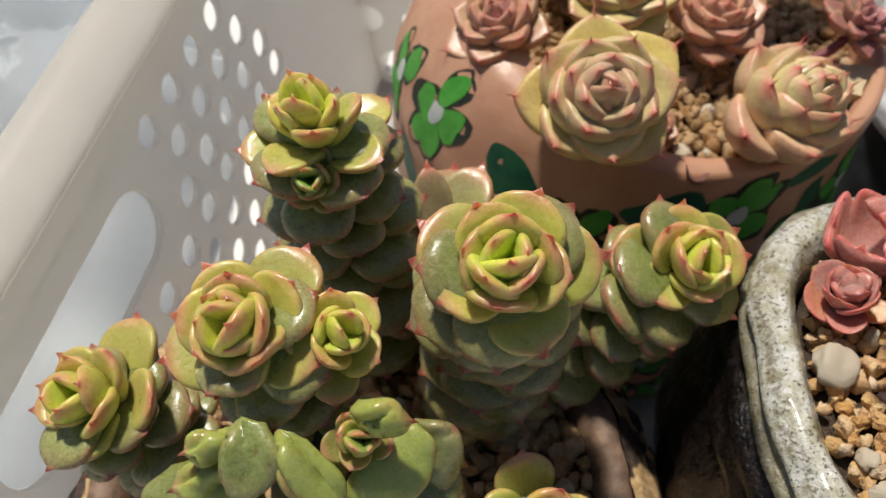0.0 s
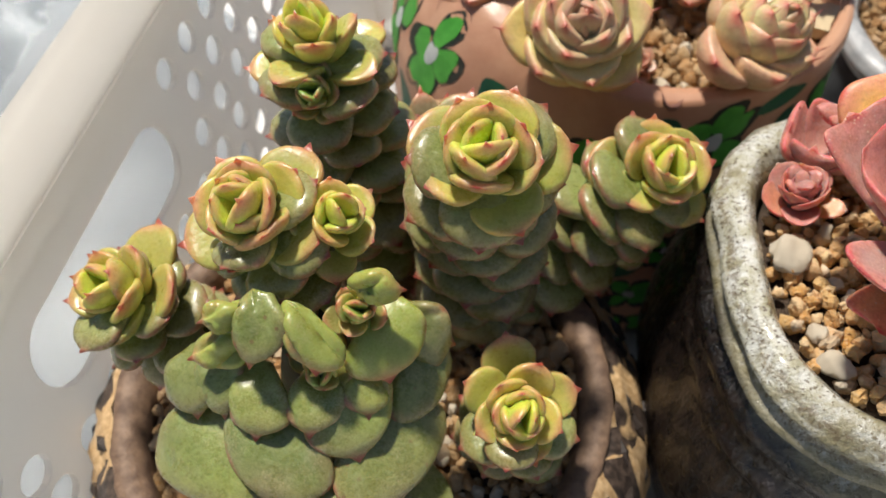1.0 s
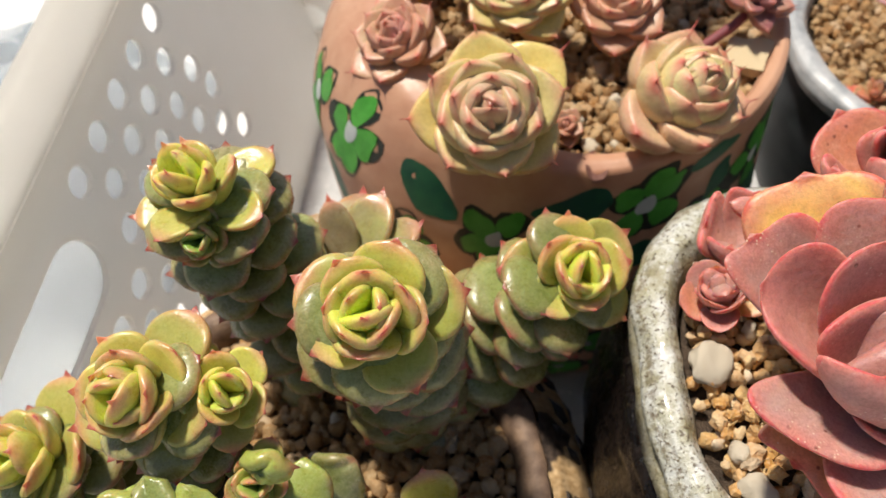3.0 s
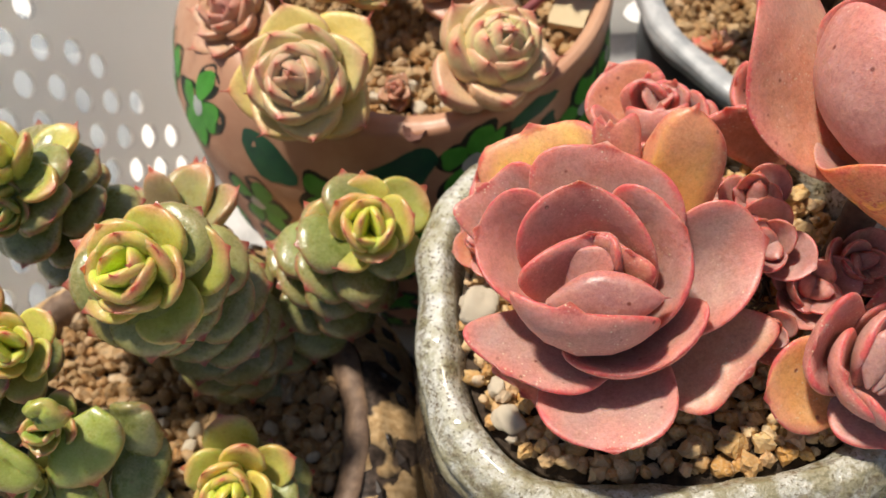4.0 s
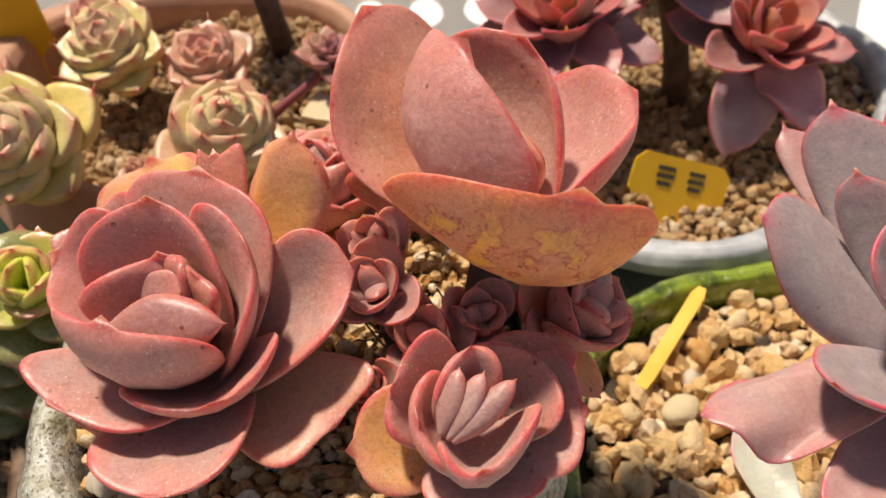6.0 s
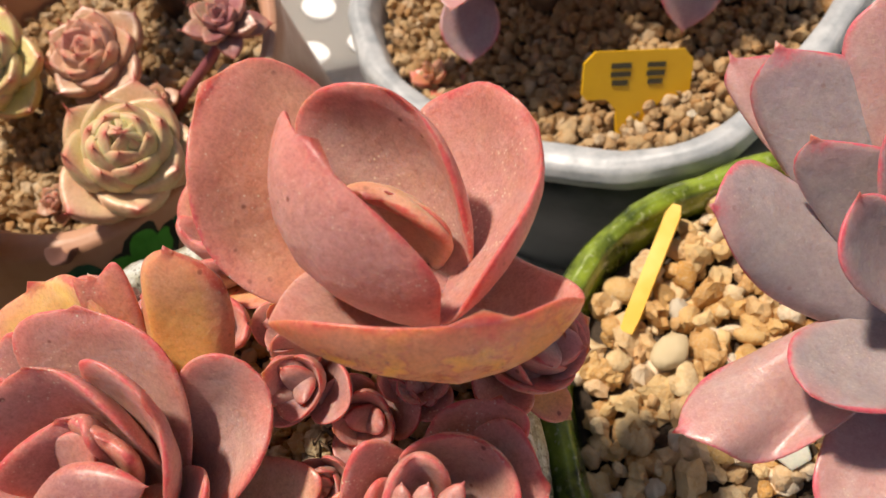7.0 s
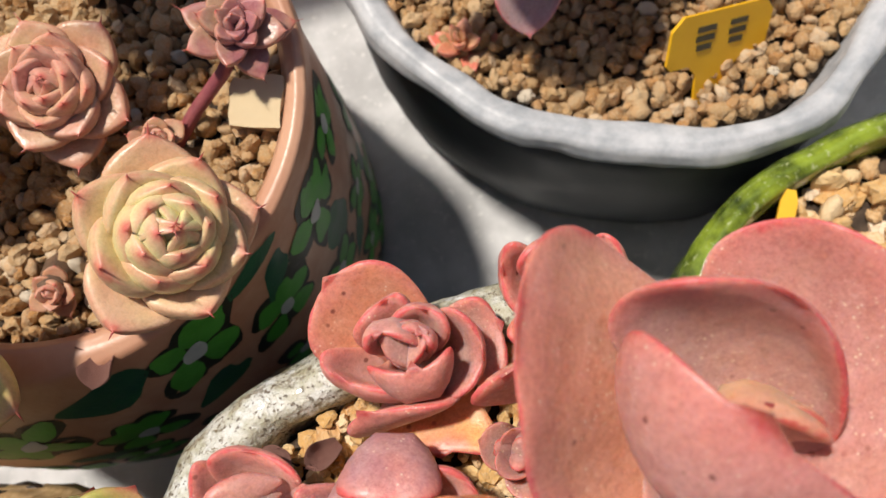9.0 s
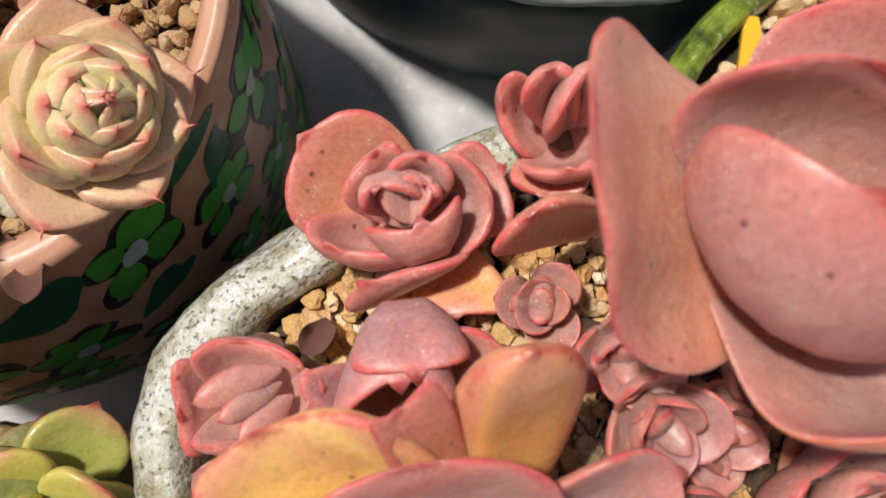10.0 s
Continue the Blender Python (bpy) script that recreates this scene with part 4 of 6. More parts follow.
def head(parent, c, fr, n, length, width, els, lens, cols, meshes, rng, turn=0.0, out=0.002, deep=0.010, el_pow=1.0, name="leaf", amt=0.10, buds=None, bud_from=0.5, bud_lean=12):
    """A rosette of n leaves in a spiral, from the outermost to the bud, whose leaves close over the middle."""
    for i in range(n):
        s = i / max(1, n - 1)
        el = els[0] + (els[1] - els[0]) * s ** el_pow + rng.uniform(-5, 5)
        k = lens[0] + (lens[1] - lens[0]) * s + rng.uniform(-0.05, 0.05)
        if s < 0.5:
            col = lerp(cols[0], cols[1], s * 2)
        else:
            col = lerp(cols[1], cols[2], s * 2 - 1)
        bud = buds is not None and s > bud_from
        mesh = rng.choice(buds if bud else meshes)
        o = length * k * 0.20 * (1 - 0.5 * s) if bud else out * (1 - s)
        wd = width * k * rng.uniform(0.92, 1.06) * (1.08 if bud else 1.0)
        leaf_at(parent, mesh, c, fr, turn + GOLD * i + rng.uniform(-7, 7), el - (bud_lean if bud else 0), length * k, wd, jitter(col, rng, amt), o, deep * (1 - s), rng.uniform(-8, 8), name)


def column(plant, base, mid, top, right, n_low, low_len, low_wid, n_head, head_len, head_wid, seed, t0=0.15, cols=(G_OLD, G_MID, G_NEW), radius=0.004, axis=None):
    """A stem shingled with old leaves and a rosette at its end."""
    rng = random.Random(seed)
    pts = [bezier(base, mid, top, k / 8) for k in range(9)]
    v, f = tube(pts, [radius * (1.1 - 0.3 * k / 8) for k in range(9)], 10)
    stem = part("branch", mesh_of("branch", v, f, MAT_GREEN_STEM), plant)
    for i in range(n_low):
        t = t0 + (0.95 - t0) * i / n_low
        p, q = bezier(base, mid, top, t), bezier(base, mid, top, t + 0.04)
        fr = axes(q - p, right)
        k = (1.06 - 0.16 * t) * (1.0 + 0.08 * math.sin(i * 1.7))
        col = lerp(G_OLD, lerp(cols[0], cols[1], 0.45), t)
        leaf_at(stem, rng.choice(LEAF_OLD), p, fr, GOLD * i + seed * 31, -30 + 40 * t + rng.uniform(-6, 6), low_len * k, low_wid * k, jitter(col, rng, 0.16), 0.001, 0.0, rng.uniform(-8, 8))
    fr = axes(axis if axis else bezier(base, mid, top, 1.0) - bezier(base, mid, top, 0.9), right)
    head(stem, Vector(top), fr, n_head, head_len * 1.0, head_wid * 1.03, (2, 80), (1.0, 0.60), (lerp(lerp(cols[1], cols[2], 0.25), G_FLUSH, 0.25), lerp(lerp(cols[1], cols[2], 0.7), G_FLUSH, 0.40), cols[2]), LEAF_SPOON, rng, seed * 17, 0.0015, 0.0145, 0.9, amt=0.16, buds=LEAF_SPOON_BUD, bud_from=0.70, bud_lean=6)
    return stem, fr


jade = thing("green_succulent", (AX, AY, 0.1), "branching green rosette succulent with red-tipped fleshy leaves", "succulent")
RIGHT = (1, 0, 0)
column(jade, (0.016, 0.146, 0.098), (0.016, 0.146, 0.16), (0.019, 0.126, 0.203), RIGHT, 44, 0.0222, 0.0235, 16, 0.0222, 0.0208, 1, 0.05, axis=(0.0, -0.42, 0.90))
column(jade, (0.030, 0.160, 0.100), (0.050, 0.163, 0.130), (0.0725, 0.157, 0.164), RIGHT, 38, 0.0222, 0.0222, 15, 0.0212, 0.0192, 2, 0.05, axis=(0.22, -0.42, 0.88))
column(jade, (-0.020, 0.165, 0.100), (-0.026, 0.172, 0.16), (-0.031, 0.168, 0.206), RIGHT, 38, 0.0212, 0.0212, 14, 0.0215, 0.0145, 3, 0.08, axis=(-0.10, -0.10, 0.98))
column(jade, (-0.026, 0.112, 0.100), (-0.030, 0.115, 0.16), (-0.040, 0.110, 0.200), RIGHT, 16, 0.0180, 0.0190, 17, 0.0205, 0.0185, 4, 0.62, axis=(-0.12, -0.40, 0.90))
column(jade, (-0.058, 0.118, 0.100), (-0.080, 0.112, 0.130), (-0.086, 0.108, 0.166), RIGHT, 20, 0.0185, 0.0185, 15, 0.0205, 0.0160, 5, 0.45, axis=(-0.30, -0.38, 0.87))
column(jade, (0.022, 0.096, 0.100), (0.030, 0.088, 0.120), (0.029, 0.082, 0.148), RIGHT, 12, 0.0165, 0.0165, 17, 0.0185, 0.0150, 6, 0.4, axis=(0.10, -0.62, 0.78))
# side rosettes
column(jade, (-0.030, 0.165, 0.185), (-0.030, 0.158, 0.192), (-0.031, 0.156, 0.197), RIGHT, 0, 0.01, 0.01, 15, 0.0125, 0.0105, 7, 0.5, (G_OLD, (0.14, 0.24, 0.05), (0.26, 0.40, 0.06)), 0.003, axis=(0.05, -0.72, 0.69))
column(jade, (-0.026, 0.112, 0.175), (-0.020, 0.111, 0.188), (-0.018, 0.111, 0.196), RIGHT, 0, 0.01, 0.01, 12, 0.0150, 0.0130, 8, 0.5, axis=(0.35, -0.35, 0.87), radius=0.003)
column(jade, (-0.022, 0.108, 0.150), (-0.016, 0.098, 0.172), (-0.0125, 0.092, 0.182), RIGHT, 0, 0.01, 0.01, 12, 0.0115, 0.0090, 9, 0.5, (G_OLD, (0.15, 0.24, 0.05), (0.28, 0.42, 0.06)), 0.003, axis=(0.1, -0.5, 0.86))
column(jade, (-0.030, 0.100, 0.140), (-0.025, 0.088, 0.160), (-0.0215, 0.081, 0.170), RIGHT, 0, 0.01, 0.01, 11, 0.0105, 0.0092, 10, 0.5, (G_OLD, (0.13, 0.22, 0.05), (0.22, 0.36, 0.06)), 0.003, axis=(0.05, -0.62, 0.78))
# the large-leaved mound at the front, its leaves overlapping downwards
rng = random.Random(21)
v, f = tube([(-0.030, 0.112, 0.098), (-0.030, 0.104, 0.125), (-0.029, 0.096, 0.165)], [0.012, 0.016, 0.007], 14)
mound = part("branch", mesh_of("branch", v, f, MAT_GREEN_STEM), jade)
fr = axes((0.02, -0.55, 0.83), RIGHT)
# tone mixes leaf age with painted shade: foot and right-hand leaves darkest
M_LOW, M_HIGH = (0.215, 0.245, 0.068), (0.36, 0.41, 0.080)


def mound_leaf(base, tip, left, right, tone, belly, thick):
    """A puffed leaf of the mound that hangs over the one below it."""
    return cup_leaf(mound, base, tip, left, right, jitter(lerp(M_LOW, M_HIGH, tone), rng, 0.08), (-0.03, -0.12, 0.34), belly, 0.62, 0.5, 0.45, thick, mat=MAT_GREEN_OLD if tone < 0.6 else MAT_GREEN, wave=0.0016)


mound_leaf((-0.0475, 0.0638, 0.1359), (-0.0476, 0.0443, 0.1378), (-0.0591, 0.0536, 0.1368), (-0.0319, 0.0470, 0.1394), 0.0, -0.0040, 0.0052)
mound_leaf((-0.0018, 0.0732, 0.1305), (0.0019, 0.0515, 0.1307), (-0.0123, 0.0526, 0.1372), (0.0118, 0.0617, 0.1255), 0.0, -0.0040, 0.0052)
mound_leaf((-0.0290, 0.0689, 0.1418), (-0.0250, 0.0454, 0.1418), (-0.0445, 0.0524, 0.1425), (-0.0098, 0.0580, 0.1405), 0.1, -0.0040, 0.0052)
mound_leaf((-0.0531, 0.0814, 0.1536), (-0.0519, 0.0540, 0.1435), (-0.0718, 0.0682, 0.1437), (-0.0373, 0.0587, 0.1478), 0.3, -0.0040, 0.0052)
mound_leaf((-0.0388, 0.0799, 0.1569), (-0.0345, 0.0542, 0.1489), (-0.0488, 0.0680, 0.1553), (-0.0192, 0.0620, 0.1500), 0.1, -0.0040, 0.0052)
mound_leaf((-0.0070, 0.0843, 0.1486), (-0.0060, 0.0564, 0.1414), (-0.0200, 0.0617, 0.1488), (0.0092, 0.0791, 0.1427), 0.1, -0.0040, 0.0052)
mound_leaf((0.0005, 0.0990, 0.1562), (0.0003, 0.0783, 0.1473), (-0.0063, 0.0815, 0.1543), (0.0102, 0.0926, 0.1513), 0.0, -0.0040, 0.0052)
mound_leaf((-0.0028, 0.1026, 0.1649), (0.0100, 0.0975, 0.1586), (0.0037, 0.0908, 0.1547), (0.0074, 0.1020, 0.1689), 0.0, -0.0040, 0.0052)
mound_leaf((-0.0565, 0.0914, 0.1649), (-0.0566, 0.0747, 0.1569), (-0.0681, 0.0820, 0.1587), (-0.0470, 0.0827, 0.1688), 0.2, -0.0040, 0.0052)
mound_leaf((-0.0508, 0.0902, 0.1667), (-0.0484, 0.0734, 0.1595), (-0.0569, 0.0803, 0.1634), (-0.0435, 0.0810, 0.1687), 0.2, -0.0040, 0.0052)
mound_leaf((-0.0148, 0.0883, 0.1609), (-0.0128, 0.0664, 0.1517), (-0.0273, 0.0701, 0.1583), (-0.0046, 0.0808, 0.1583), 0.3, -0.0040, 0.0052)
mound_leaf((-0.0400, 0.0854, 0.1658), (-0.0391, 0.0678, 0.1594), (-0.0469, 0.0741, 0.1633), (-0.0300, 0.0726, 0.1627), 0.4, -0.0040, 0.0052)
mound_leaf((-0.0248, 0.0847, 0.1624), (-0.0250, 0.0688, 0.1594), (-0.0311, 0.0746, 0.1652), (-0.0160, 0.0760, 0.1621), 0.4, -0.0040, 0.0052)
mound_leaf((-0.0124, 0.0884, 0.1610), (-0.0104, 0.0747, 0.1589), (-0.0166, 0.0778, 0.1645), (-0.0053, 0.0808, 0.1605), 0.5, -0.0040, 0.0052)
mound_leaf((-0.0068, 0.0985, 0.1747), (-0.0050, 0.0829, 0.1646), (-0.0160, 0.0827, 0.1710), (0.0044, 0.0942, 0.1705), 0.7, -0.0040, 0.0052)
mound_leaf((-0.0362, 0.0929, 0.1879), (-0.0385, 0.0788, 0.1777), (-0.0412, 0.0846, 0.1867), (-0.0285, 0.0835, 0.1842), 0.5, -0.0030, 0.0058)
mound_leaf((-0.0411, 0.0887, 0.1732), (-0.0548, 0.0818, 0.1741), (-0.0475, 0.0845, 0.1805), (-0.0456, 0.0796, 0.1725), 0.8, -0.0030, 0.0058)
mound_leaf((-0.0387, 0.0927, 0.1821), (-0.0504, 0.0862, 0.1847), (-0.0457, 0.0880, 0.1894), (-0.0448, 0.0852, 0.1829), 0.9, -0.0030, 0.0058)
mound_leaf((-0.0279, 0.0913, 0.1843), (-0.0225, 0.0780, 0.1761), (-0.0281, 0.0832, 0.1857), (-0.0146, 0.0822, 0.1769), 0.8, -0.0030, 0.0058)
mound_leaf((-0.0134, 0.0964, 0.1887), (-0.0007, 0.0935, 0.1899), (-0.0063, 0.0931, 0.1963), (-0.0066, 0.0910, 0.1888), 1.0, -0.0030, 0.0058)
# faded older leaves behind the middle stem
fr = axes((0.05, 0.1, 0.99), RIGHT)
rng = random.Random(22)
for az, el, ln, wd in ((110, 48, 0.028, 0.012), (60, 35, 0.030, 0.018), (20, 25, 0.030, 0.018), (150, 20, 0.028, 0.018), (190, 25, 0.026, 0.018), (330, 15, 0.028, 0.018), (85, 10, 0.032, 0.020), (130, 5, 0.030, 0.019)):
    leaf_at(mound, rng.choice(LEAF_SPOON), (0.000, 0.172, 0.145), fr, az, el, ln, wd, jitter(G_TAN, rng, 0.15))


# terracotta pot: compact pointed rosettes
A_OUT, A_MID, A_IN = (0.70, 0.54, 0.16), (0.64, 0.54, 0.27), (0.56, 0.36, 0.26)


def agave(c, axis, size, n, seed, cols=(A_OUT, A_MID, A_IN), label="compact cream-green rosette succulent with pointed pink-tipped leaves", wide=1.02, els=(8, 82), tall=0.20):
    """A compact rosette: broad thick leaves with a sharp point that arch over the middle, ring upon ring."""
    rng = random.Random(seed)
    c = Vector(c)
    fr = axes(axis, RIGHT)
    foot = Vector((c.x + (0.0 if abs(fr[0].x) < 0.2 else -0.4 * fr[0].x * 0.03), c.y - fr[0].y * 0.03, 0.128))
    plant = thing("rosette_succulent", foot, label, "succulent", "rosettes in the terracotta pot")
    v, f = tube([foot.lerp(c, k / 5) for k in range(6)], [0.0045] * 6, 9)
    part("stem", mesh_of("stem", v, f, MAT_STEM), plant)
    for i in range(n):
        s = i / (n - 1)
        el = els[0] + (els[1] - els[0]) * s ** 0.8 + rng.uniform(-4, 4)
        ln = size * (0.43 - 0.19 * s) * rng.uniform(0.95, 1.05)
        col = lerp(cols[0], cols[1], s * 2) if s < 0.5 else lerp(cols[1], cols[2], s * 2 - 1)
        out = size * (0.11 - 0.085 * s)
        leaf_at(plant, rng.choice(LEAF_KEEL if s < 0.84 else LEAF_KEEL_BUD), c, fr, seed * 40 + GOLD * i + rng.uniform(-5, 5), el, ln, ln * wide * rng.uniform(0.92, 1.04), jitter(col, rng, 0.08), out, size * tall * (1 - s) ** 1.3, rng.uniform(-5, 5))
    return plant


A_PINK = ((0.66, 0.40, 0.25), (0.68, 0.57, 0.27), (0.64, 0.58, 0.29))
A_DUSK = ((0.50, 0.25, 0.15), (0.56, 0.29, 0.19), (0.56, 0.25, 0.22))
agave((0.050, 0.214, 0.175), (0.02, -0.58, 0.81), 0.058, 24, 1, els=(14, 82), tall=0.30, wide=1.08)
agave((0.1185, 0.2285, 0.162), (0.42, -0.28, 0.86), 0.056, 24, 2, A_PINK, els=(30, 84), tall=0.36, wide=1.06)
agave((0.100, 0.282, 0.156), (0.05, -0.30, 0.95), 0.043, 28, 3, A_DUSK)
agave((0.062, 0.285, 0.166), (0.0, -0.35, 0.93), 0.050, 30, 4)
agave((0.016, 0.262, 0.166), (-0.2, -0.3, 0.93), 0.040, 22, 5, A_DUSK)
agave((0.118, 0.262, 0.144), (0.3, -0.2, 0.93), 0.018, 12, 6, A_DUSK, "tiny dusky offset rosette between the stones")
agave((0.076, 0.235, 0.140), (0.0, -0.4, 0.9), 0.016, 12, 7, A_DUSK, "tiny dusky offset rosette between the stones")
agave((0.045, 0.318, 0.160), (0.0, -0.3, 0.95), 0.036, 22, 8, A_DUSK)
# magenta plant on a thin creeping stalk
m_plant = thing("magenta_succulent", (0.135, 0.262, 0.13), "dull magenta succulent on a thin creeping stalk", "succulent")
v, f = tube([(0.118, 0.262, 0.134), (0.130, 0.268, 0.140), (0.142, 0.272, 0.146), (0.150, 0.276, 0.152)], [0.0022, 0.002, 0.002, 0.0018], 8)
part("stem", mesh_of("stem", v, f, plain_material("magenta_stem", (0.22, 0.05, 0.06), (0.30, 0.08, 0.08), 200, 0.6)), m_plant)
head(m_plant, (0.151, 0.277, 0.156), axes((0.2, -0.2, 0.95), RIGHT), 20, 0.016, 0.011, (5, 75), (1, 0.4), ((0.30, 0.10, 0.10), (0.36, 0.13, 0.13), (0.40, 0.18, 0.18)), LEAF_KEEL, random.Random(31), 0, 0.001, 0.006)
# bare woody trunk at the back of the terracotta pot
trunk = thing("woody_trunk", (0.122, 0.318, 0.13), "bare brown woody succulent trunk", "plant stem")
v, f = tube([(0.122, 0.318, 0.126), (0.120, 0.320, 0.150), (0.116, 0.326, 0.185), (0.112, 0.334, 0.225)], [0.0060, 0.0052, 0.0048, 0.0042], 12)
part("stem", mesh_of("stem", v, f, MAT_STEM), trunk)
head(trunk, (0.112, 0.335, 0.228), axes((0, -0.3, 0.95), RIGHT), 20, 0.030, 0.020, (5, 75), (1, 0.4), A_DUSK, LEAF_KEEL, random.Random(32))


# middle pot: broad pink rosettes
P_DUST, P_ROSE, P_MAUVE = (0.505, 0.290, 0.252), (0.535, 0.245, 0.212), (0.42, 0.220, 0.200)
P_ORANGE, P_YELLOW, P_SALMON = (0.76, 0.37, 0.12), (0.95, 0.66, 0.20), (0.62, 0.25, 0.14)


def pink_rosette(c, foot, axis, right, leaves, seed, label, group="rosettes in the glazed pot", stem=0.005):
    """leaves: azimuth, elevation, length, width, shape, colour, outward shift, depth."""
    rng = random.Random(seed)
    fr = axes(axis, right)
    c, foot = Vector(c), Vector(foot)
    plant = thing("pink_succulent", foot, label, "succulent", group)
    pts = [foot.lerp(c, k / 5) for k in range(6)]
    v, f = tube(pts, [stem] * 6, 10)
    part("stem", mesh_of("stem", v, f, MAT_STEM), plant)
    for az, el, ln, wd, shape, col, out, down in leaves:
        leaf_at(plant, pink_shape(shape), c, fr, az, el, ln, wd, jitter(col, rng, 0.07), out, down, rng.uniform(-4, 4))
    return plant


R45 = (0.99, -0.11, -0.08)


def stemmed(c, foot, label, stem=0.005, group="rosettes in the glazed pot"):
    """A pink succulent's root object with its stem; the leaves follow."""
    c, foot = Vector(c), Vector(foot)
    plant = thing("pink_succulent", foot, label, "succulent", group)
    v, f = tube([foot.lerp(c, k / 5) for k in range(6)], [stem] * 6, 10)
    part("stem", mesh_of("stem", v, f, MAT_STEM), plant)
    return plant


# the large open rosette at the front, outer leaves first
ROSE = stemmed((0.141, 0.109, 0.182), (0.142, 0.112, 0.150), "large dusty pink open rosette succulent with orange outer leaves")
R_LOW, R_MID, R_IN, R_CORE = (0.143, 0.112, 0.174), (0.141, 0.110, 0.181), (0.139, 0.108, 0.188), (0.140, 0.080, 0.250)


def rose_leaf(base, tip, left, right, col, belly=0.004, **kw):
    return cup_leaf(ROSE, base, tip, left, right, col, R_CORE, belly, **kw)


rose_leaf(R_LOW, (0.1728, 0.0923, 0.1782), (0.1790, 0.1060, 0.1830), (0.1560, 0.0850, 0.1760), (0.62, 0.33, 0.20), 0.002, round_=0.42)
rose_leaf(R_LOW, (0.1180, 0.0930, 0.1760), (0.1120, 0.1020, 0.1790), (0.1270, 0.0860, 0.1740), P_ORANGE, 0.003)
rose_leaf(R_LOW, (0.1275, 0.1540, 0.2070), (0.1460, 0.1410, 0.2090), (0.1125, 0.1430, 0.1975), P_YELLOW, 0.006, foot=0.4, thick=0.0070, mat=MAT_AMBER)
rose_leaf(R_LOW, (0.1670, 0.1453, 0.2178), (0.1535, 0.1405, 0.2050), (0.1718, 0.1335, 0.1995), P_ORANGE, 0.011, round_=0.62, um=0.50, thick=0.0095, mat=MAT_AMBER)
rose_leaf(R_LOW, (0.1465, 0.1470, 0.2130), (0.1420, 0.1430, 0.2100), (0.1540, 0.1440, 0.2100), P_SALMON, 0.003)
rose_leaf(R_LOW, (0.1793, 0.1168, 0.1995), (0.1636, 0.1249, 0.2055), (0.1648, 0.0991, 0.1907), P_DUST, 0.003)
rose_leaf(R_LOW, (0.1383, 0.0735, 0.1850), (0.1211, 0.0879, 0.1850), (0.1550, 0.0858, 0.1850), P_DUST, 0.005)
rose_leaf(R_LOW, (0.1125, 0.1400, 0.2030), (0.1290, 0.1400, 0.2050), (0.1080, 0.1290, 0.1990), P_DUST, 0.005)
rose_leaf(R_MID, (0.1150, 0.0920, 0.1930), (0.1075, 0.1060, 0.1950), (0.1357, 0.0883, 0.1880), P_DUST, 0.005)
rose_leaf(R_MID, (0.1451, 0.1396, 0.2141), (0.1250, 0.1359, 0.2080), (0.1617, 0.1227, 0.2039), P_DUST, 0.005)
rose_leaf(R_MID, (0.1500, 0.0900, 0.1920), (0.1292, 0.0939, 0.1945), (0.1635, 0.1036, 0.1975), P_DUST, 0.007)
rose_leaf(R_MID, (0.1108, 0.1241, 0.2061), (0.1275, 0.1290, 0.2130), (0.1195, 0.1050, 0.2020), P_ROSE, 0.005)
rose_leaf(R_MID, (0.1597, 0.1148, 0.2119), (0.1446, 0.1270, 0.2134), (0.1544, 0.0999, 0.1976), P_DUST, 0.006)
rose_leaf(R_MID, (0.1372, 0.1272, 0.2180), (0.1205, 0.1150, 0.2085), (0.1530, 0.1112, 0.2058), P_ROSE, 0.006)
rose_leaf(R_IN, (0.1315, 0.0980, 0.2110), (0.1184, 0.1061, 0.2077), (0.1519, 0.0985, 0.2010), P_ROSE, 0.017, thick=0.0044)
rose_leaf(R_IN, (0.1383, 0.1188, 0.2090), (0.1200, 0.1100, 0.2050), (0.1440, 0.1110, 0.2070), P_ROSE, 0.005, thick=0.0044)
rose_leaf(R_IN, (0.1470, 0.1130, 0.2085), (0.1381, 0.1182, 0.2068), (0.1515, 0.1070, 0.2040), P_SALMON, 0.004, thick=0.0042)
leaf_to(ROSE, LEAF_LENS, (0.1262, 0.1058, 0.2010), (0.1550, 0.1022, 0.2040), (0.05, -0.70, 0.71), 0.0142, (0.40, 0.175, 0.165))
leaf_to(ROSE, LEAF_FAT[1], (0.1280, 0.1120, 0.1950), (0.1440, 0.1140, 0.2075), (0.0, -0.5, 0.86), 0.0120, P_ROSE)

# smaller rosette beside it, its inner leaves pressed together
FOLD = stemmed((0.203, 0.091, 0.174), (0.201, 0.096, 0.150), "dusty pink rosette succulent with tightly folded inner leaves")
D_LOW, D_IN, D_CORE = (0.2030, 0.0935, 0.1690), (0.2020, 0.0890, 0.1740), (0.205, 0.065, 0.240)


def fold_leaf(base, tip, left, right, col, belly=0.004, **kw):
    return cup_leaf(FOLD, base, tip, left, right, col, D_CORE, belly, **kw)


fold_leaf(D_LOW, (0.1771, 0.0868, 0.1760), (0.1875, 0.0986, 0.1830), (0.1881, 0.0790, 0.1680), P_ORANGE, 0.003)
fold_leaf(D_LOW, (0.2039, 0.0733, 0.1706), (0.1915, 0.0800, 0.1700), (0.2190, 0.0800, 0.1710), P_DUST, 0.005)
fold_leaf(D_LOW, (0.2227, 0.1094, 0.1817), (0.2067, 0.1085, 0.1802), (0.2255, 0.1000, 0.1785), P_SALMON, 0.004)
fold_leaf(D_LOW, (0.2279, 0.0909, 0.1777), (0.2210, 0.1060, 0.1810), (0.2203, 0.0790, 0.1720), P_DUST, 0.004)
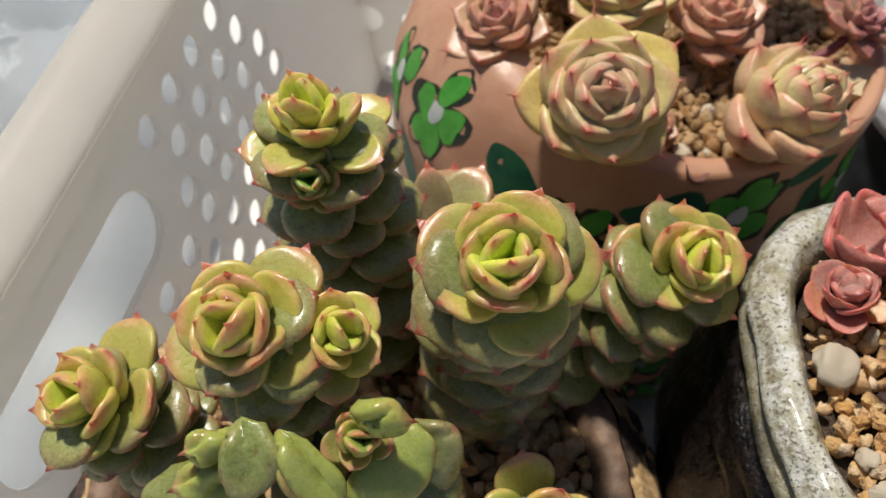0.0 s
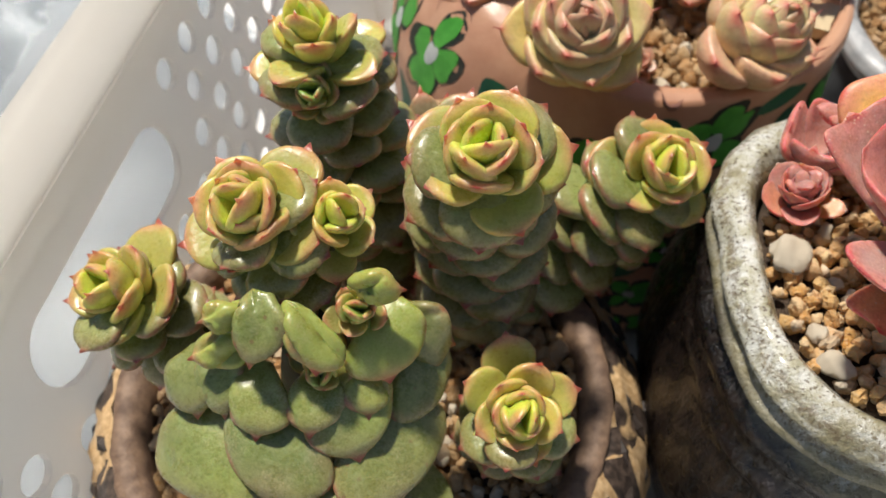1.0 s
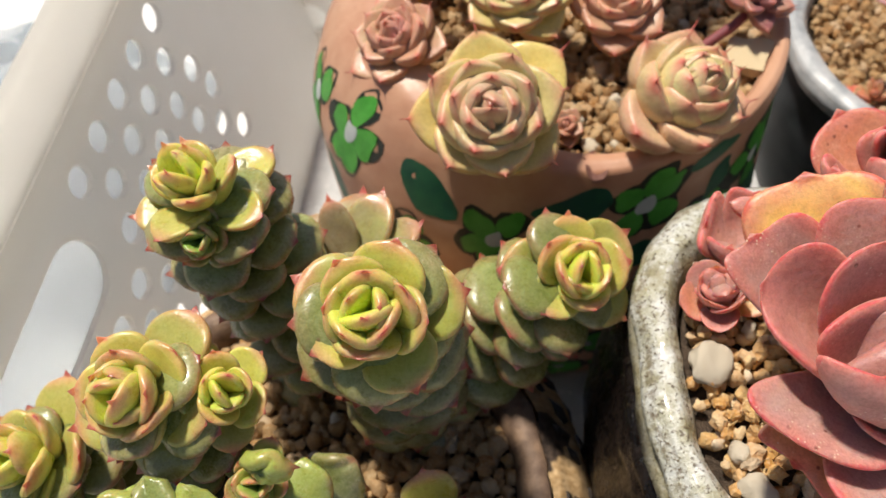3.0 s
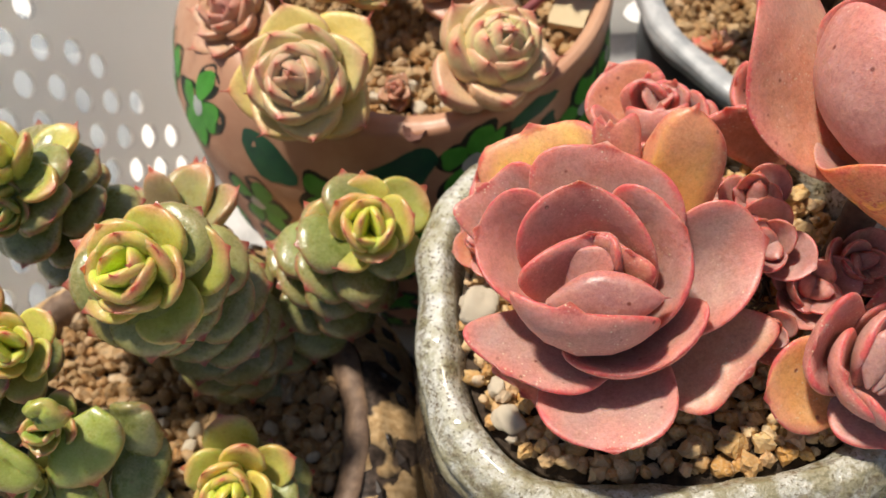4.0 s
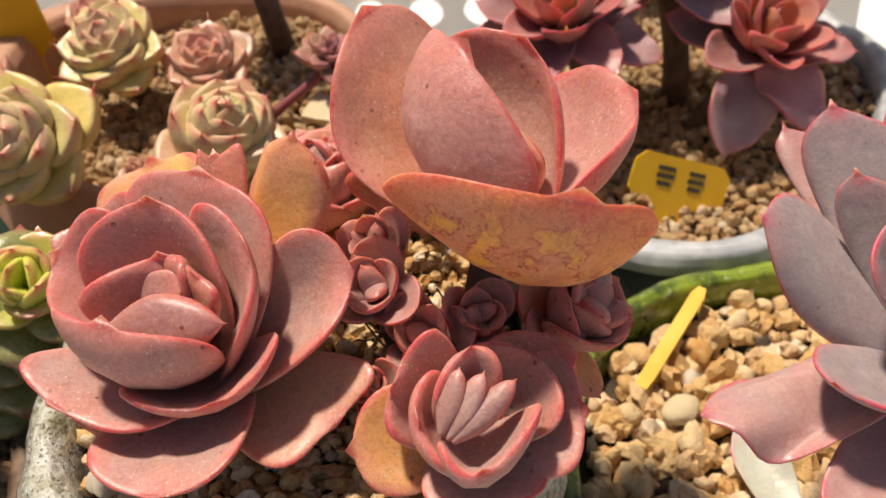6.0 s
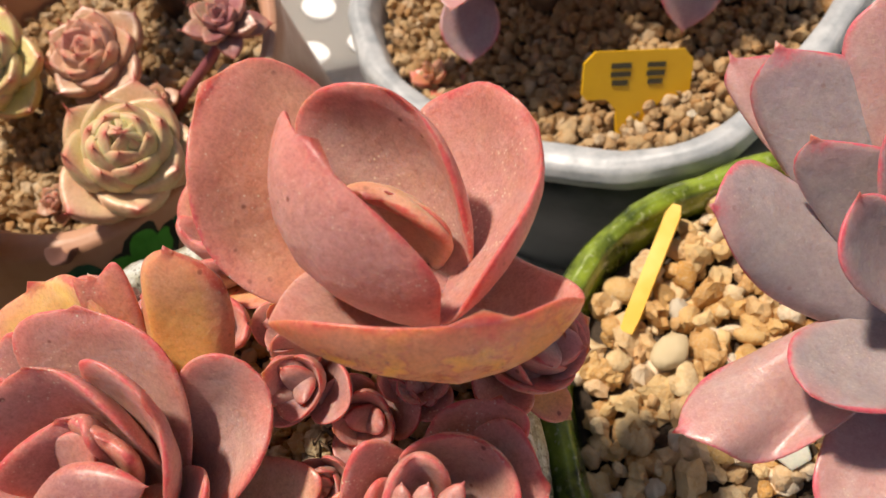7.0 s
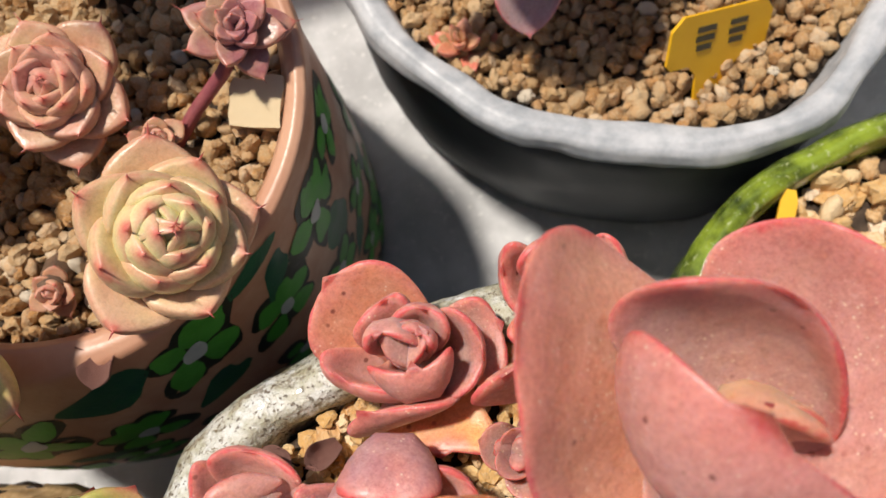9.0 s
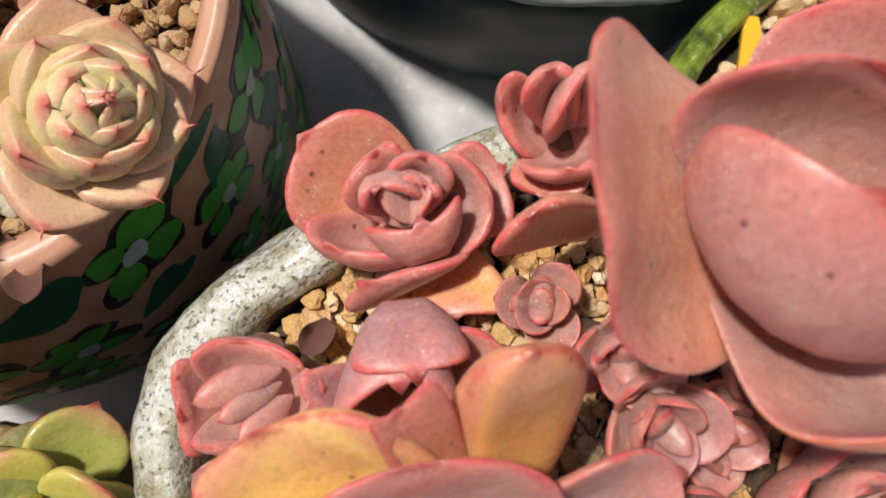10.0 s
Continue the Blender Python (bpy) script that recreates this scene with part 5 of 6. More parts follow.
fold_leaf(D_LOW, (0.2184, 0.1002, 0.1868), (0.2015, 0.1008, 0.1880), (0.2215, 0.0860, 0.1810), P_DUST, 0.007)
fold_leaf(D_LOW, (0.1875, 0.0940, 0.1875), (0.1986, 0.1035, 0.1940), (0.1890, 0.0850, 0.1800), P_ROSE, 0.008, thick=0.0042)
fold_leaf(D_IN, (0.1925, 0.0865, 0.1865), (0.1975, 0.0975, 0.1880), (0.2005, 0.0765, 0.1800), P_ROSE, 0.008, thick=0.0040)
fold_leaf(D_IN, (0.2059, 0.0749, 0.1829), (0.1973, 0.0815, 0.1850), (0.2187, 0.0880, 0.1870), P_DUST, 0.009, thick=0.0042)
fold_leaf(D_IN, (0.2047, 0.0980, 0.1941), (0.1965, 0.0880, 0.1880), (0.2110, 0.0935, 0.1890), P_DUST, 0.006, thick=0.0040)
leaf_to(FOLD, LEAF_FAT[0], (0.1975, 0.0835, 0.1845), (0.2027, 0.0945, 0.1935), (-0.4, -0.5, 0.7), 0.0060, P_MAUVE)
leaf_to(FOLD, LEAF_FAT[0], (0.1990, 0.0830, 0.1835), (0.2078, 0.0935, 0.1925), (-0.4, -0.5, 0.7), 0.0062, P_DUST)
leaf_to(FOLD, LEAF_FAT[0], (0.2000, 0.0825, 0.1830), (0.2145, 0.0925, 0.1905), (-0.3, -0.5, 0.8), 0.0062, P_MAUVE)

# tall cupped rosette on a bare stem: two pairs of broad leaves face each other round a small closed pair
P_PALE, P_AMBER = (0.68, 0.44, 0.29), (0.64, 0.29, 0.185)
CUP = stemmed((0.214, 0.137, 0.202), (0.200, 0.120, 0.150), "tall cupped pink rosette of few broad orange-backed leaves", 0.0045)
C_LOW, C_IN, C_CORE = (0.2135, 0.1370, 0.1960), (0.2145, 0.1370, 0.2010), (0.216, 0.138, 0.270)


def bowl_leaf(base, tip, left, right, col, belly, **kw):
    return cup_leaf(CUP, base, tip, left, right, col, C_CORE, belly, nu=24, nv=40, **kw)


bowl_leaf(C_LOW, (0.2291, 0.1080, 0.2250), (0.1914, 0.1210, 0.2250), (0.2452, 0.1200, 0.2045), P_DUST, 0.031, back=MAT_BLOTCH, wave=0.002, foot=0.62)
bowl_leaf(C_LOW, (0.1858, 0.1672, 0.2345), (0.1820, 0.1335, 0.2150), (0.2070, 0.1740, 0.2130), P_AMBER, 0.008, foot=0.35, round_=0.40, wave=0.002)
bowl_leaf(C_LOW, (0.2462, 0.1455, 0.2182), (0.2245, 0.1690, 0.2090), (0.2225, 0.1165, 0.2150), P_ROSE, 0.012, foot=0.35, round_=0.40, wave=0.002)
bowl_leaf(C_IN, (0.2232, 0.1551, 0.2297), (0.1987, 0.1624, 0.2214), (0.2264, 0.1311, 0.2070), P_DUST, 0.012, wave=0.001)
bowl_leaf(C_IN, (0.2084, 0.1406, 0.2397), (0.1995, 0.1588, 0.2260), (0.2219, 0.1185, 0.2180), P_ROSE, 0.030, foot=0.6, um=0.72)
bowl_leaf(C_IN, (0.2125, 0.1412, 0.2215), (0.2075, 0.1400, 0.2210), (0.2239, 0.1322, 0.2120), P_PALE, 0.010, thick=0.0050, mat=MAT_AMBER)
bowl_leaf(C_IN, (0.2160, 0.1420, 0.2190), (0.2085, 0.1430, 0.2190), (0.2245, 0.1340, 0.2110), P_PALE, 0.004, thick=0.0036, mat=MAT_AMBER)
# rosettes along the far rim of the glazed pot
R100 = (0.84, -0.53, 0.19)
ROSE_OUTER = [(150, 24, 1.0, 0.98, 0, P_SALMON, 0.001, 0.006), (222, 18, 1.0, 0.85, 51, P_ROSE, 0.001, 0.006), (300, 8, 1.0, 0.6, 3, P_ORANGE, 0.001, 0.009), (10, 22, 0.95, 0.9, 0, P_DUST, 0.001, 0.006), (80, 26, 0.95, 0.9, 0, P_DUST, 0.001, 0.005),
            (262, 36, 0.90, 0.95, 50, P_ROSE, 0.001, 0.004), (335, 42, 0.88, 0.85, 51, P_DUST, 0.001, 0.003), (118, 46, 0.88, 0.85, 50, P_ROSE, 0.001, 0.003), (190, 44, 0.86, 0.9, 50, P_ROSE, 0.001, 0.003), (45, 50, 0.84, 0.85, 51, P_DUST, 0.001, 0.002)]
ROSE_INNER = [(240, 54, 0.74, 0.82, 50, P_ROSE, 0.0015, 0.001), (0, 58, 0.72, 0.76, 50, P_DUST, 0.0015, 0.001), (120, 60, 0.72, 0.78, 50, P_ROSE, 0.0015, 0.0), (290, 62, 0.58, 0.66, 50, P_MAUVE, 0.001, -0.001), (175, 66, 0.56, 0.62, 50, P_MAUVE, 0.001, -0.001),
            (70, 40, 0.86, 0.56, 22, P_ROSE, -0.0080, -0.0040), (84, 46, 0.80, 0.46, 22, P_MAUVE, -0.0035, -0.0050), (248, 46, 0.76, 0.46, 22, P_MAUVE, -0.0040, -0.0060), (160, 52, 0.66, 0.50, 22, P_ROSE, -0.0010, -0.0045), (330, 50, 0.68, 0.50, 22, P_ROSE, -0.0010, -0.0050)]


def scaled_set(k, turn=0.0, keep=None):
    return [(az + turn, el, ln * k, wd * k, sh, col, out * k / 0.02, dn * k / 0.02) for az, el, ln, wd, sh, col, out, dn in (keep or ROSE_OUTER + ROSE_INNER)]


P_BLUSH = (0.56, 0.275, 0.235)


def rim_leaf(plant, base, tip, left, right, col, belly=0.004, **kw):
    c = (base[0], base[1], base[2] + 0.08)
    return cup_leaf(plant, base, tip, left, right, col, c, belly, nu=14, nv=22, **kw)


RIM = stemmed((0.164, 0.176, 0.166), (0.163, 0.170, 0.150), "rosy pink rosette succulent beside the pot's rim")
RL, RH = (0.1645, 0.1765, 0.1640), (0.1640, 0.1760, 0.1690)
rim_leaf(RIM, RL, (0.1535, 0.1975, 0.1780), (0.1445, 0.1830, 0.1720), (0.1690, 0.1930, 0.1770), P_SALMON, 0.004, foot=0.6)
rim_leaf(RIM, RL, (0.1615, 0.1551, 0.1690), (0.1503, 0.1589, 0.1660), (0.1741, 0.1519, 0.1690), P_ORANGE, 0.006)
rim_leaf(RIM, RL, (0.1837, 0.1753, 0.1720), (0.1783, 0.1829, 0.1740), (0.1780, 0.1643, 0.1700), P_DUST, 0.004)
rim_leaf(RIM, RL, (0.1503, 0.1680, 0.1770), (0.1464, 0.1659, 0.1680), (0.1695, 0.1636, 0.1770), P_BLUSH, 0.014, thick=0.0038)
rim_leaf(RIM, RL, (0.1479, 0.1772, 0.1770), (0.1491, 0.1839, 0.1760), (0.1637, 0.1679, 0.1780), P_BLUSH, 0.012, thick=0.0038)
rim_leaf(RIM, RL, (0.1781, 0.1699, 0.1790), (0.1744, 0.1817, 0.1810), (0.1676, 0.1644, 0.1760), P_DUST, 0.006)
rim_leaf(RIM, RH, (0.1633, 0.1877, 0.1830), (0.1544, 0.1827, 0.1800), (0.1675, 0.1846, 0.1830), P_BLUSH, 0.005)
rim_leaf(RIM, RH, (0.1704, 0.1830, 0.1840), (0.1625, 0.1823, 0.1820), (0.1731, 0.1759, 0.1820), P_DUST, 0.006)
rim_leaf(RIM, RH, (0.1641, 0.1713, 0.1860), (0.1552, 0.1767, 0.1820), (0.1727, 0.1733, 0.1840), P_BLUSH, 0.014, thick=0.0038)
rim_leaf(RIM, RH, (0.1603, 0.1810, 0.1885), (0.1570, 0.1782, 0.1840), (0.1672, 0.1755, 0.1850), P_DUST, 0.009, thick=0.0038)
leaf_to(RIM, LEAF_FAT[1], (0.1690, 0.1760, 0.1770), (0.1600, 0.1795, 0.1880), (0.1, -0.2, 0.97), 0.0100, P_DUST)
leaf_to(RIM, LEAF_FAT[1], (0.1600, 0.1760, 0.1760), (0.1700, 0.1775, 0.1880), (0.1, 0.2, 0.97), 0.0090, P_BLUSH)
rim_leaf(RIM, RH, (0.1680, 0.1780, 0.1870), (0.1690, 0.1740, 0.1850), (0.1640, 0.1800, 0.1850), P_BLUSH, 0.005, thick=0.0038)

HALF = stemmed((0.118, 0.161, 0.166), (0.121, 0.159, 0.150), "small dull red half-closed rosette succulent")
HL = (0.1190, 0.1605, 0.1655)
rim_leaf(HALF, HL, (0.1090, 0.1640, 0.1760), (0.1147, 0.1725, 0.1780), (0.1075, 0.1558, 0.1730), P_BLUSH, 0.006, thick=0.0038)
rim_leaf(HALF, HL, (0.1250, 0.1705, 0.1780), (0.1160, 0.1706, 0.1790), (0.1330, 0.1600, 0.1780), P_BLUSH, 0.005)
rim_leaf(HALF, HL, (0.1320, 0.1520, 0.1780), (0.1330, 0.1600, 0.1780), (0.1200, 0.1490, 0.1740), P_BLUSH, 0.006)
rim_leaf(HALF, HL, (0.1140, 0.1540, 0.1760), (0.1090, 0.1590, 0.1760), (0.1220, 0.1500, 0.1760), P_DUST, 0.006)
leaf_to(HALF, LEAF_FAT[0], (0.1294, 0.1622, 0.1780), (0.1140, 0.1640, 0.1850), (0.1, -0.3, 0.95), 0.0072, P_BLUSH)
leaf_to(HALF, LEAF_FAT[0], (0.1281, 0.1600, 0.1770), (0.1165, 0.1590, 0.1850), (0.1, -0.3, 0.95), 0.0056, P_DUST)
leaf_to(HALF, LEAF_FAT[0], (0.1285, 0.1570, 0.1760), (0.1175, 0.1540, 0.1830), (0.1, -0.3, 0.95), 0.0064, P_BLUSH)
pink_rosette((0.111, 0.145, 0.167), (0.114, 0.146, 0.150), (-0.20, -0.15, 0.96), R100, scaled_set(0.0125, 70), 9, "small coral red half-closed rosette succulent")

SHUT = stemmed((0.1485, 0.1485, 0.170), (0.1485, 0.1475, 0.150), "mauve pink closed rosette succulent half hidden under leaves")
P_PLUM = (0.40, 0.19, 0.20)
SL = (0.1485, 0.1490, 0.1690)
rim_leaf(SHUT, SL, (0.1310, 0.1530, 0.1800), (0.1350, 0.1590, 0.1800), (0.1350, 0.1450, 0.1790), P_PLUM, 0.005)
rim_leaf(SHUT, SL, (0.1661, 0.1456, 0.1810), (0.1590, 0.1530, 0.1820), (0.1620, 0.1390, 0.1800), P_BLUSH, 0.005)
rim_leaf(SHUT, SL, (0.1510, 0.1500, 0.1905), (0.1415, 0.1560, 0.1860), (0.1604, 0.1480, 0.1860), P_PLUM, 0.026, thick=0.0038)
rim_leaf(SHUT, SL, (0.1480, 0.1500, 0.1900), (0.1340, 0.1490, 0.1850), (0.1540, 0.1410, 0.1860), P_PLUM, 0.024, thick=0.0038)

BACK = stemmed((0.2000, 0.1760, 0.168), (0.196, 0.168, 0.150), "salmon pink rosette succulent behind the tall stem")
KL = (0.2000, 0.1765, 0.1660)
rim_leaf(BACK, KL, (0.1883, 0.1669, 0.1720), (0.1856, 0.1742, 0.1720), (0.1966, 0.1644, 0.1740), P_SALMON, 0.004)
rim_leaf(BACK, KL, (0.1886, 0.1848, 0.1790), (0.1945, 0.1873, 0.1820), (0.1891, 0.1742, 0.1750), P_BLUSH, 0.007, thick=0.0038)
rim_leaf(BACK, KL, (0.1933, 0.1675, 0.1800), (0.1866, 0.1739, 0.1760), (0.2010, 0.1681, 0.1800), P_BLUSH, 0.008, thick=0.0038)
rim_leaf(BACK, KL, (0.1983, 0.1850, 0.1860), (0.1914, 0.1820, 0.1820), (0.2016, 0.1796, 0.1830), P_BLUSH, 0.006, thick=0.0038)
rim_leaf(BACK, KL, (0.2058, 0.1812, 0.1880), (0.1929, 0.1754, 0.1840), (0.2063, 0.1741, 0.1840), P_BLUSH, 0.006, thick=0.0038)
rim_leaf(BACK, KL, (0.2120, 0.1750, 0.1820), (0.2090, 0.1830, 0.1820), (0.2050, 0.1680, 0.1800), P_DUST, 0.006)
rim_leaf(BACK, (0.1960, 0.1560, 0.1720), (0.1810, 0.1635, 0.1930), (0.1733, 0.1602, 0.1860), (0.1890, 0.1610, 0.1900), P_SALMON, 0.004)
pink_rosette((0.228, 0.125, 0.168), (0.220, 0.125, 0.150), (0.55, -0.25, 0.80), R45, scaled_set(0.0200, 10), 8, "closed pink rosette succulent leaning over the rim")
BUD_SET = [(150, 30, 1.0, 0.8, 50, P_DUST, 0, 0.003), (270, 28, 1.0, 0.85, 51, P_MAUVE, 0, 0.003), (30, 30, 1.0, 0.8, 50, P_DUST, 0, 0.003), (210, 48, 0.9, 0.62, 51, P_MAUVE, 0, 0.001), (90, 50, 0.9, 0.62, 50, P_DUST, 0, 0.001), (330, 50, 0.85, 0.6, 51, P_DUST, 0, 0.001),
           (60, 50, 0.8, 0.40, 22, P_MAUVE, -0.006, -0.001), (64, 52, 0.8, 0.36, 22, P_DUST, -0.002, -0.001), (240, 54, 0.72, 0.36, 22, P_MAUVE, -0.003, -0.002), (150, 62, 0.66, 0.36, 22, P_MAUVE, 0.002, -0.001)]
for k, (c, s, turn, ax) in enumerate((((0.1835, 0.1365, 0.186), 0.0140, 20, (-0.15, -0.3, 0.94)), ((0.1830, 0.1245, 0.184), 0.0165, 60, (-0.1, -0.4, 0.9)), ((0.1925, 0.1165, 0.174), 0.0165, 100, (0.05, -0.45, 0.9)), ((0.1812, 0.1050, 0.174), 0.0105, 10, (-0.1, -0.55, 0.83)),
                                      ((0.2050, 0.1215, 0.175), 0.0135, 140, (0.2, -0.45, 0.87)), ((0.178, 0.148, 0.166), 0.0130, 0, (-0.1, 0.1, 0.98)))):
    pink_rosette(c, (c[0], c[1] + 0.004, 0.150), ax, R45, scaled_set(s, turn, BUD_SET), 20 + k, "small tightly folded dusky pink offset rosette", "offsets in the glazed pot", 0.003)
# dark tangle of old roots and stems among the offsets
roots = thing("dry_roots", (0.193, 0.122, 0.155), "tangle of dry dark roots between the offsets", "roots")
rng = random.Random(44)
for k in range(26):
    p = Vector((0.193 + rng.uniform(-0.014, 0.014), 0.124 + rng.uniform(-0.014, 0.014), 0.155))
    pts = [p]
    for i in range(6):
        p = p + Vector((rng.uniform(-0.004, 0.004), rng.uniform(-0.004, 0.004), rng.uniform(0.0005, 0.0055)))
        pts.append(p)
    v, f = tube(pts, [0.0006 - 0.00006 * i for i in range(7)], 5)
    part("root", mesh_of("root", v, f, MAT_STEM), roots)

# single stones that stand out
for name, loc, s, mesh, lab in (("white_stone", (0.106, 0.126, 0.163), (0.0115, 0.017, 0.010), PEBBLES_WHITE[1], "smooth white oblong stone on the gravel"), ("white_stone", (0.112, 0.092, 0.160), (0.009, 0.010, 0.008), PEBBLES_WHITE[2], "rough white stone on the gravel")):
    tagged(place(name, mesh, None, pose(*loc, 0, 10, -25) @ Matrix.Diagonal((*s, 1))), lab, "stone")
cream = tagged(place("cream_stone", pebble_mesh("cream_pebble", 71, MAT_STONE_CREAM, True, 0.08, 3), None, pose(0.265, 0.141, 0.0965, 0, 0, 30) @ Matrix.Diagonal((0.014, 0.011, 0.010, 1))), "smooth cream pebble on the gravel", "stone")
bm = bmesh.new()
bmesh.ops.create_cube(bm, size=1.0)
bmesh.ops.subdivide_edges(bm, edges=bm.edges, cuts=3, use_grid_fill=True)
for vert in bm.verts:
    vert.co *= 1 + 0.22 * noise.noise(vert.co * 2.3 + Vector((4, 1, 7)))
chip = bpy.data.meshes.new("stone_chip")
bm.to_mesh(chip)
bm.free()
chip.materials.append(MAT_STONE_CREAM)
flat = tagged(place("flat_stone", chip, None, pose(0.147, 0.263, 0.1385, 8, -6, -28) @ Matrix.Diagonal((0.015, 0.014, 0.005, 1))), "flat square buff stone chip at the terracotta pot's edge", "stone")


# ---- tags ----
def tag_plate(name, label, base, tip, width, head_len, stalk, normal, text=True):
    """A T-shaped plant tag: a broad head on a narrow stalk that goes into the gravel."""
    base, tip = Vector(base), Vector(tip)
    y = (tip - base).normalized()
    z = Vector(normal)
    z = (z - y * z.dot(y)).normalized()
    x = y.cross(z)
    ln = (tip - base).length
    root = thing(name, base, label, "plant tag")

    def P(a, b, c):
        return base + x * a + y * b + z * c

    outline = [(-stalk / 2 * 0.6, -0.012), (stalk / 2 * 0.6, -0.012), (stalk / 2, ln - head_len - 0.004), (stalk / 2 + 0.004, ln - head_len), (width / 2 - 0.002, ln - head_len), (width / 2, ln - head_len + 0.002), (width / 2, ln - 0.004), (width / 2 - 0.004, ln), (-width / 2 + 0.004, ln), (-width / 2, ln - 0.004), (-width / 2, ln - head_len + 0.002), (-width / 2 + 0.002, ln - head_len), (-stalk / 2 - 0.004, ln - head_len), (-stalk / 2, ln - head_len - 0.004)]
    n = len(outline)
    v = [P(a, b, 0) for a, b in outline] + [P(a, b, 0.0011) for a, b in outline]
    f = [tuple(reversed(range(n))), tuple(range(n, 2 * n))] + [(k, (k + 1) % n, n + (k + 1) % n, n + k) for k in range(n)]
    part("plate", mesh_of("plate", v, f, MAT_YELLOW, False), root)
    if text:
        for a, b, w, h in ((-0.0070, 0.70, 0.0075, 0.0018), (-0.0070, 0.52, 0.0075, 0.0018), (-0.0070, 0.34, 0.0060, 0.0018), (0.0065, 0.70, 0.0070, 0.0018), (0.0065, 0.52, 0.0070, 0.0018), (0.0065, 0.34, 0.0055, 0.0018)):
            cb = ln - head_len + head_len * b
            q = [P(a + sx * w / 2, cb + sy * h / 2, 0.00145) for sx, sy in ((-1, -1), (1, -1), (1, 1), (-1, 1))]
            q2 = [P(a + sx * w / 2, cb + sy * h / 2, 0.0010) for sx, sy in ((-1, -1), (1, -1), (1, 1), (-1, 1))]
            part("ink_bar", mesh_of("ink_bar", q + q2, [(0, 1, 2, 3), (0, 4, 5, 1), (1, 5, 6, 2), (2, 6, 7, 3), (3, 7, 4, 0)], MAT_INK, False), root)
    return root


tag_plate("plant_tag", "yellow T-shaped plastic plant tag with dark ink strokes", (0.2770, 0.230, 0.088), (0.2865, 0.246, 0.110), 0.042, 0.017, 0.015, (0.30, -0.75, 0.60))
tag_plate("plant_tag", "yellow plastic plant tag standing in the terracotta pot", (0.018, 0.300, 0.140), (0.016, 0.306, 0.186), 0.026, 0.030, 0.010, (0.2, -1.0, 0.2), False)
stick = thing("plant_tag", (0.246, 0.131, 0.094), "narrow yellow plastic plant tag leaning over the gravel", "plant tag")
a0, a1 = Vector((0.2540, 0.1510, 0.0950)), Vector((0.2815, 0.1875, 0.1000))
along = (a1 - a0).normalized()
across = along.cross(Vector((0, 0, 1))).normalized()
high = across.cross(along)
v = []
for t, h in ((0.0, 0.0046), (0.12, 0.0056), (0.92, 0.0056), (1.0, 0.0030)):
    q = a0.lerp(a1, t)
    v += [q - across * h * 0.45 - high * 0.0009, q + across * h * 0.45 - high * 0.0009, q + across * h * 0.45 + high * 0.0009, q - across * h * 0.45 + high * 0.0009]
f = [(3, 2, 1, 0), (12, 13, 14, 15)]
for k in range(3):
    f += [(4 * k + i, 4 * k + (i + 1) % 4, 4 * k + 4 + (i + 1) % 4, 4 * k + 4 + i) for i in range(4)]
part("strip", mesh_of("strip", v, f, MAT_YELLOW, False), stick)


# ---- lilac succulent of the green pot ----
L_GREY, L_PINK = (0.335, 0.262, 0.268), (0.50, 0.265, 0.24)
lilac = thing("lilac_succulent", (0.318, 0.112, 0.09), "greyish lilac succulent with pointed pink-edged leaves", "succulent")
v, f = tube([(0.322, 0.116, 0.086), (0.320, 0.114, 0.12), (0.318, 0.112, 0.152)], [0.007, 0.006, 0.005], 12)
part("stem", mesh_of("stem", v, f, MAT_STEM), lilac)
LC = Vector((0.316, 0.110, 0.158))
L_AXIS = Vector((-0.10, -0.50, 0.86))
L_CORE = LC + L_AXIS * 0.08


def lilac_leaf(tip, left, right, col, down=0.0, belly=0.006, **kw):
    return cup_leaf(lilac, LC - L_AXIS * down, tip, left, right, col, L_CORE, belly, round_=0.74, foot=0.35, thick=0.0030, mat=MAT_LILAC, **kw)


lilac_leaf((0.2575, 0.1010, 0.1570), (0.2770, 0.1160, 0.1540), (0.2810, 0.0920, 0.1520), L_PINK, 0.008, 0.004, wave=0.006)
lilac_leaf((0.2955, 0.1814, 0.1760), (0.2950, 0.1690, 0.1680), (0.3110, 0.1740, 0.1680), L_PINK, 0.010)
lilac_leaf((0.2773, 0.1385, 0.1837), (0.2935, 0.1490, 0.1760), (0.2880, 0.1225, 0.1600), L_GREY, 0.003)
lilac_leaf((0.3004, 0.1664, 0.1942), (0.2948, 0.1560, 0.1770), (0.3240, 0.1540, 0.1800), L_GREY, 0.002, 0.008)
lilac_leaf((0.2998, 0.1437, 0.1911), (0.2988, 0.1380, 0.1740), (0.3250, 0.1330, 0.1770), L_GREY, 0.0, 0.008)
lilac_leaf((0.2844, 0.0975, 0.1710), (0.2890, 0.1147, 0.1630), (0.3080, 0.0930, 0.1620), L_GREY, 0.002, 0.010)
lilac_leaf((0.3030, 0.1290, 0.1900), (0.2965, 0.1165, 0.1830), (0.3120, 0.1240, 0.1830), L_GREY, -0.003, 0.008)
lilac_leaf((0.3260, 0.1700, 0.1980), (0.3120, 0.1590, 0.1860), (0.3400, 0.1550, 0.1860), L_PINK, 0.004)
lilac_leaf((0.3620, 0.1480, 0.1820), (0.3420, 0.1520, 0.1780), (0.3560, 0.1250, 0.1740), L_GREY, 0.004)
lilac_leaf((0.3640, 0.0980, 0.1600), (0.3500, 0.1180, 0.1640), (0.3440, 0.0860, 0.1560), L_PINK, 0.004)
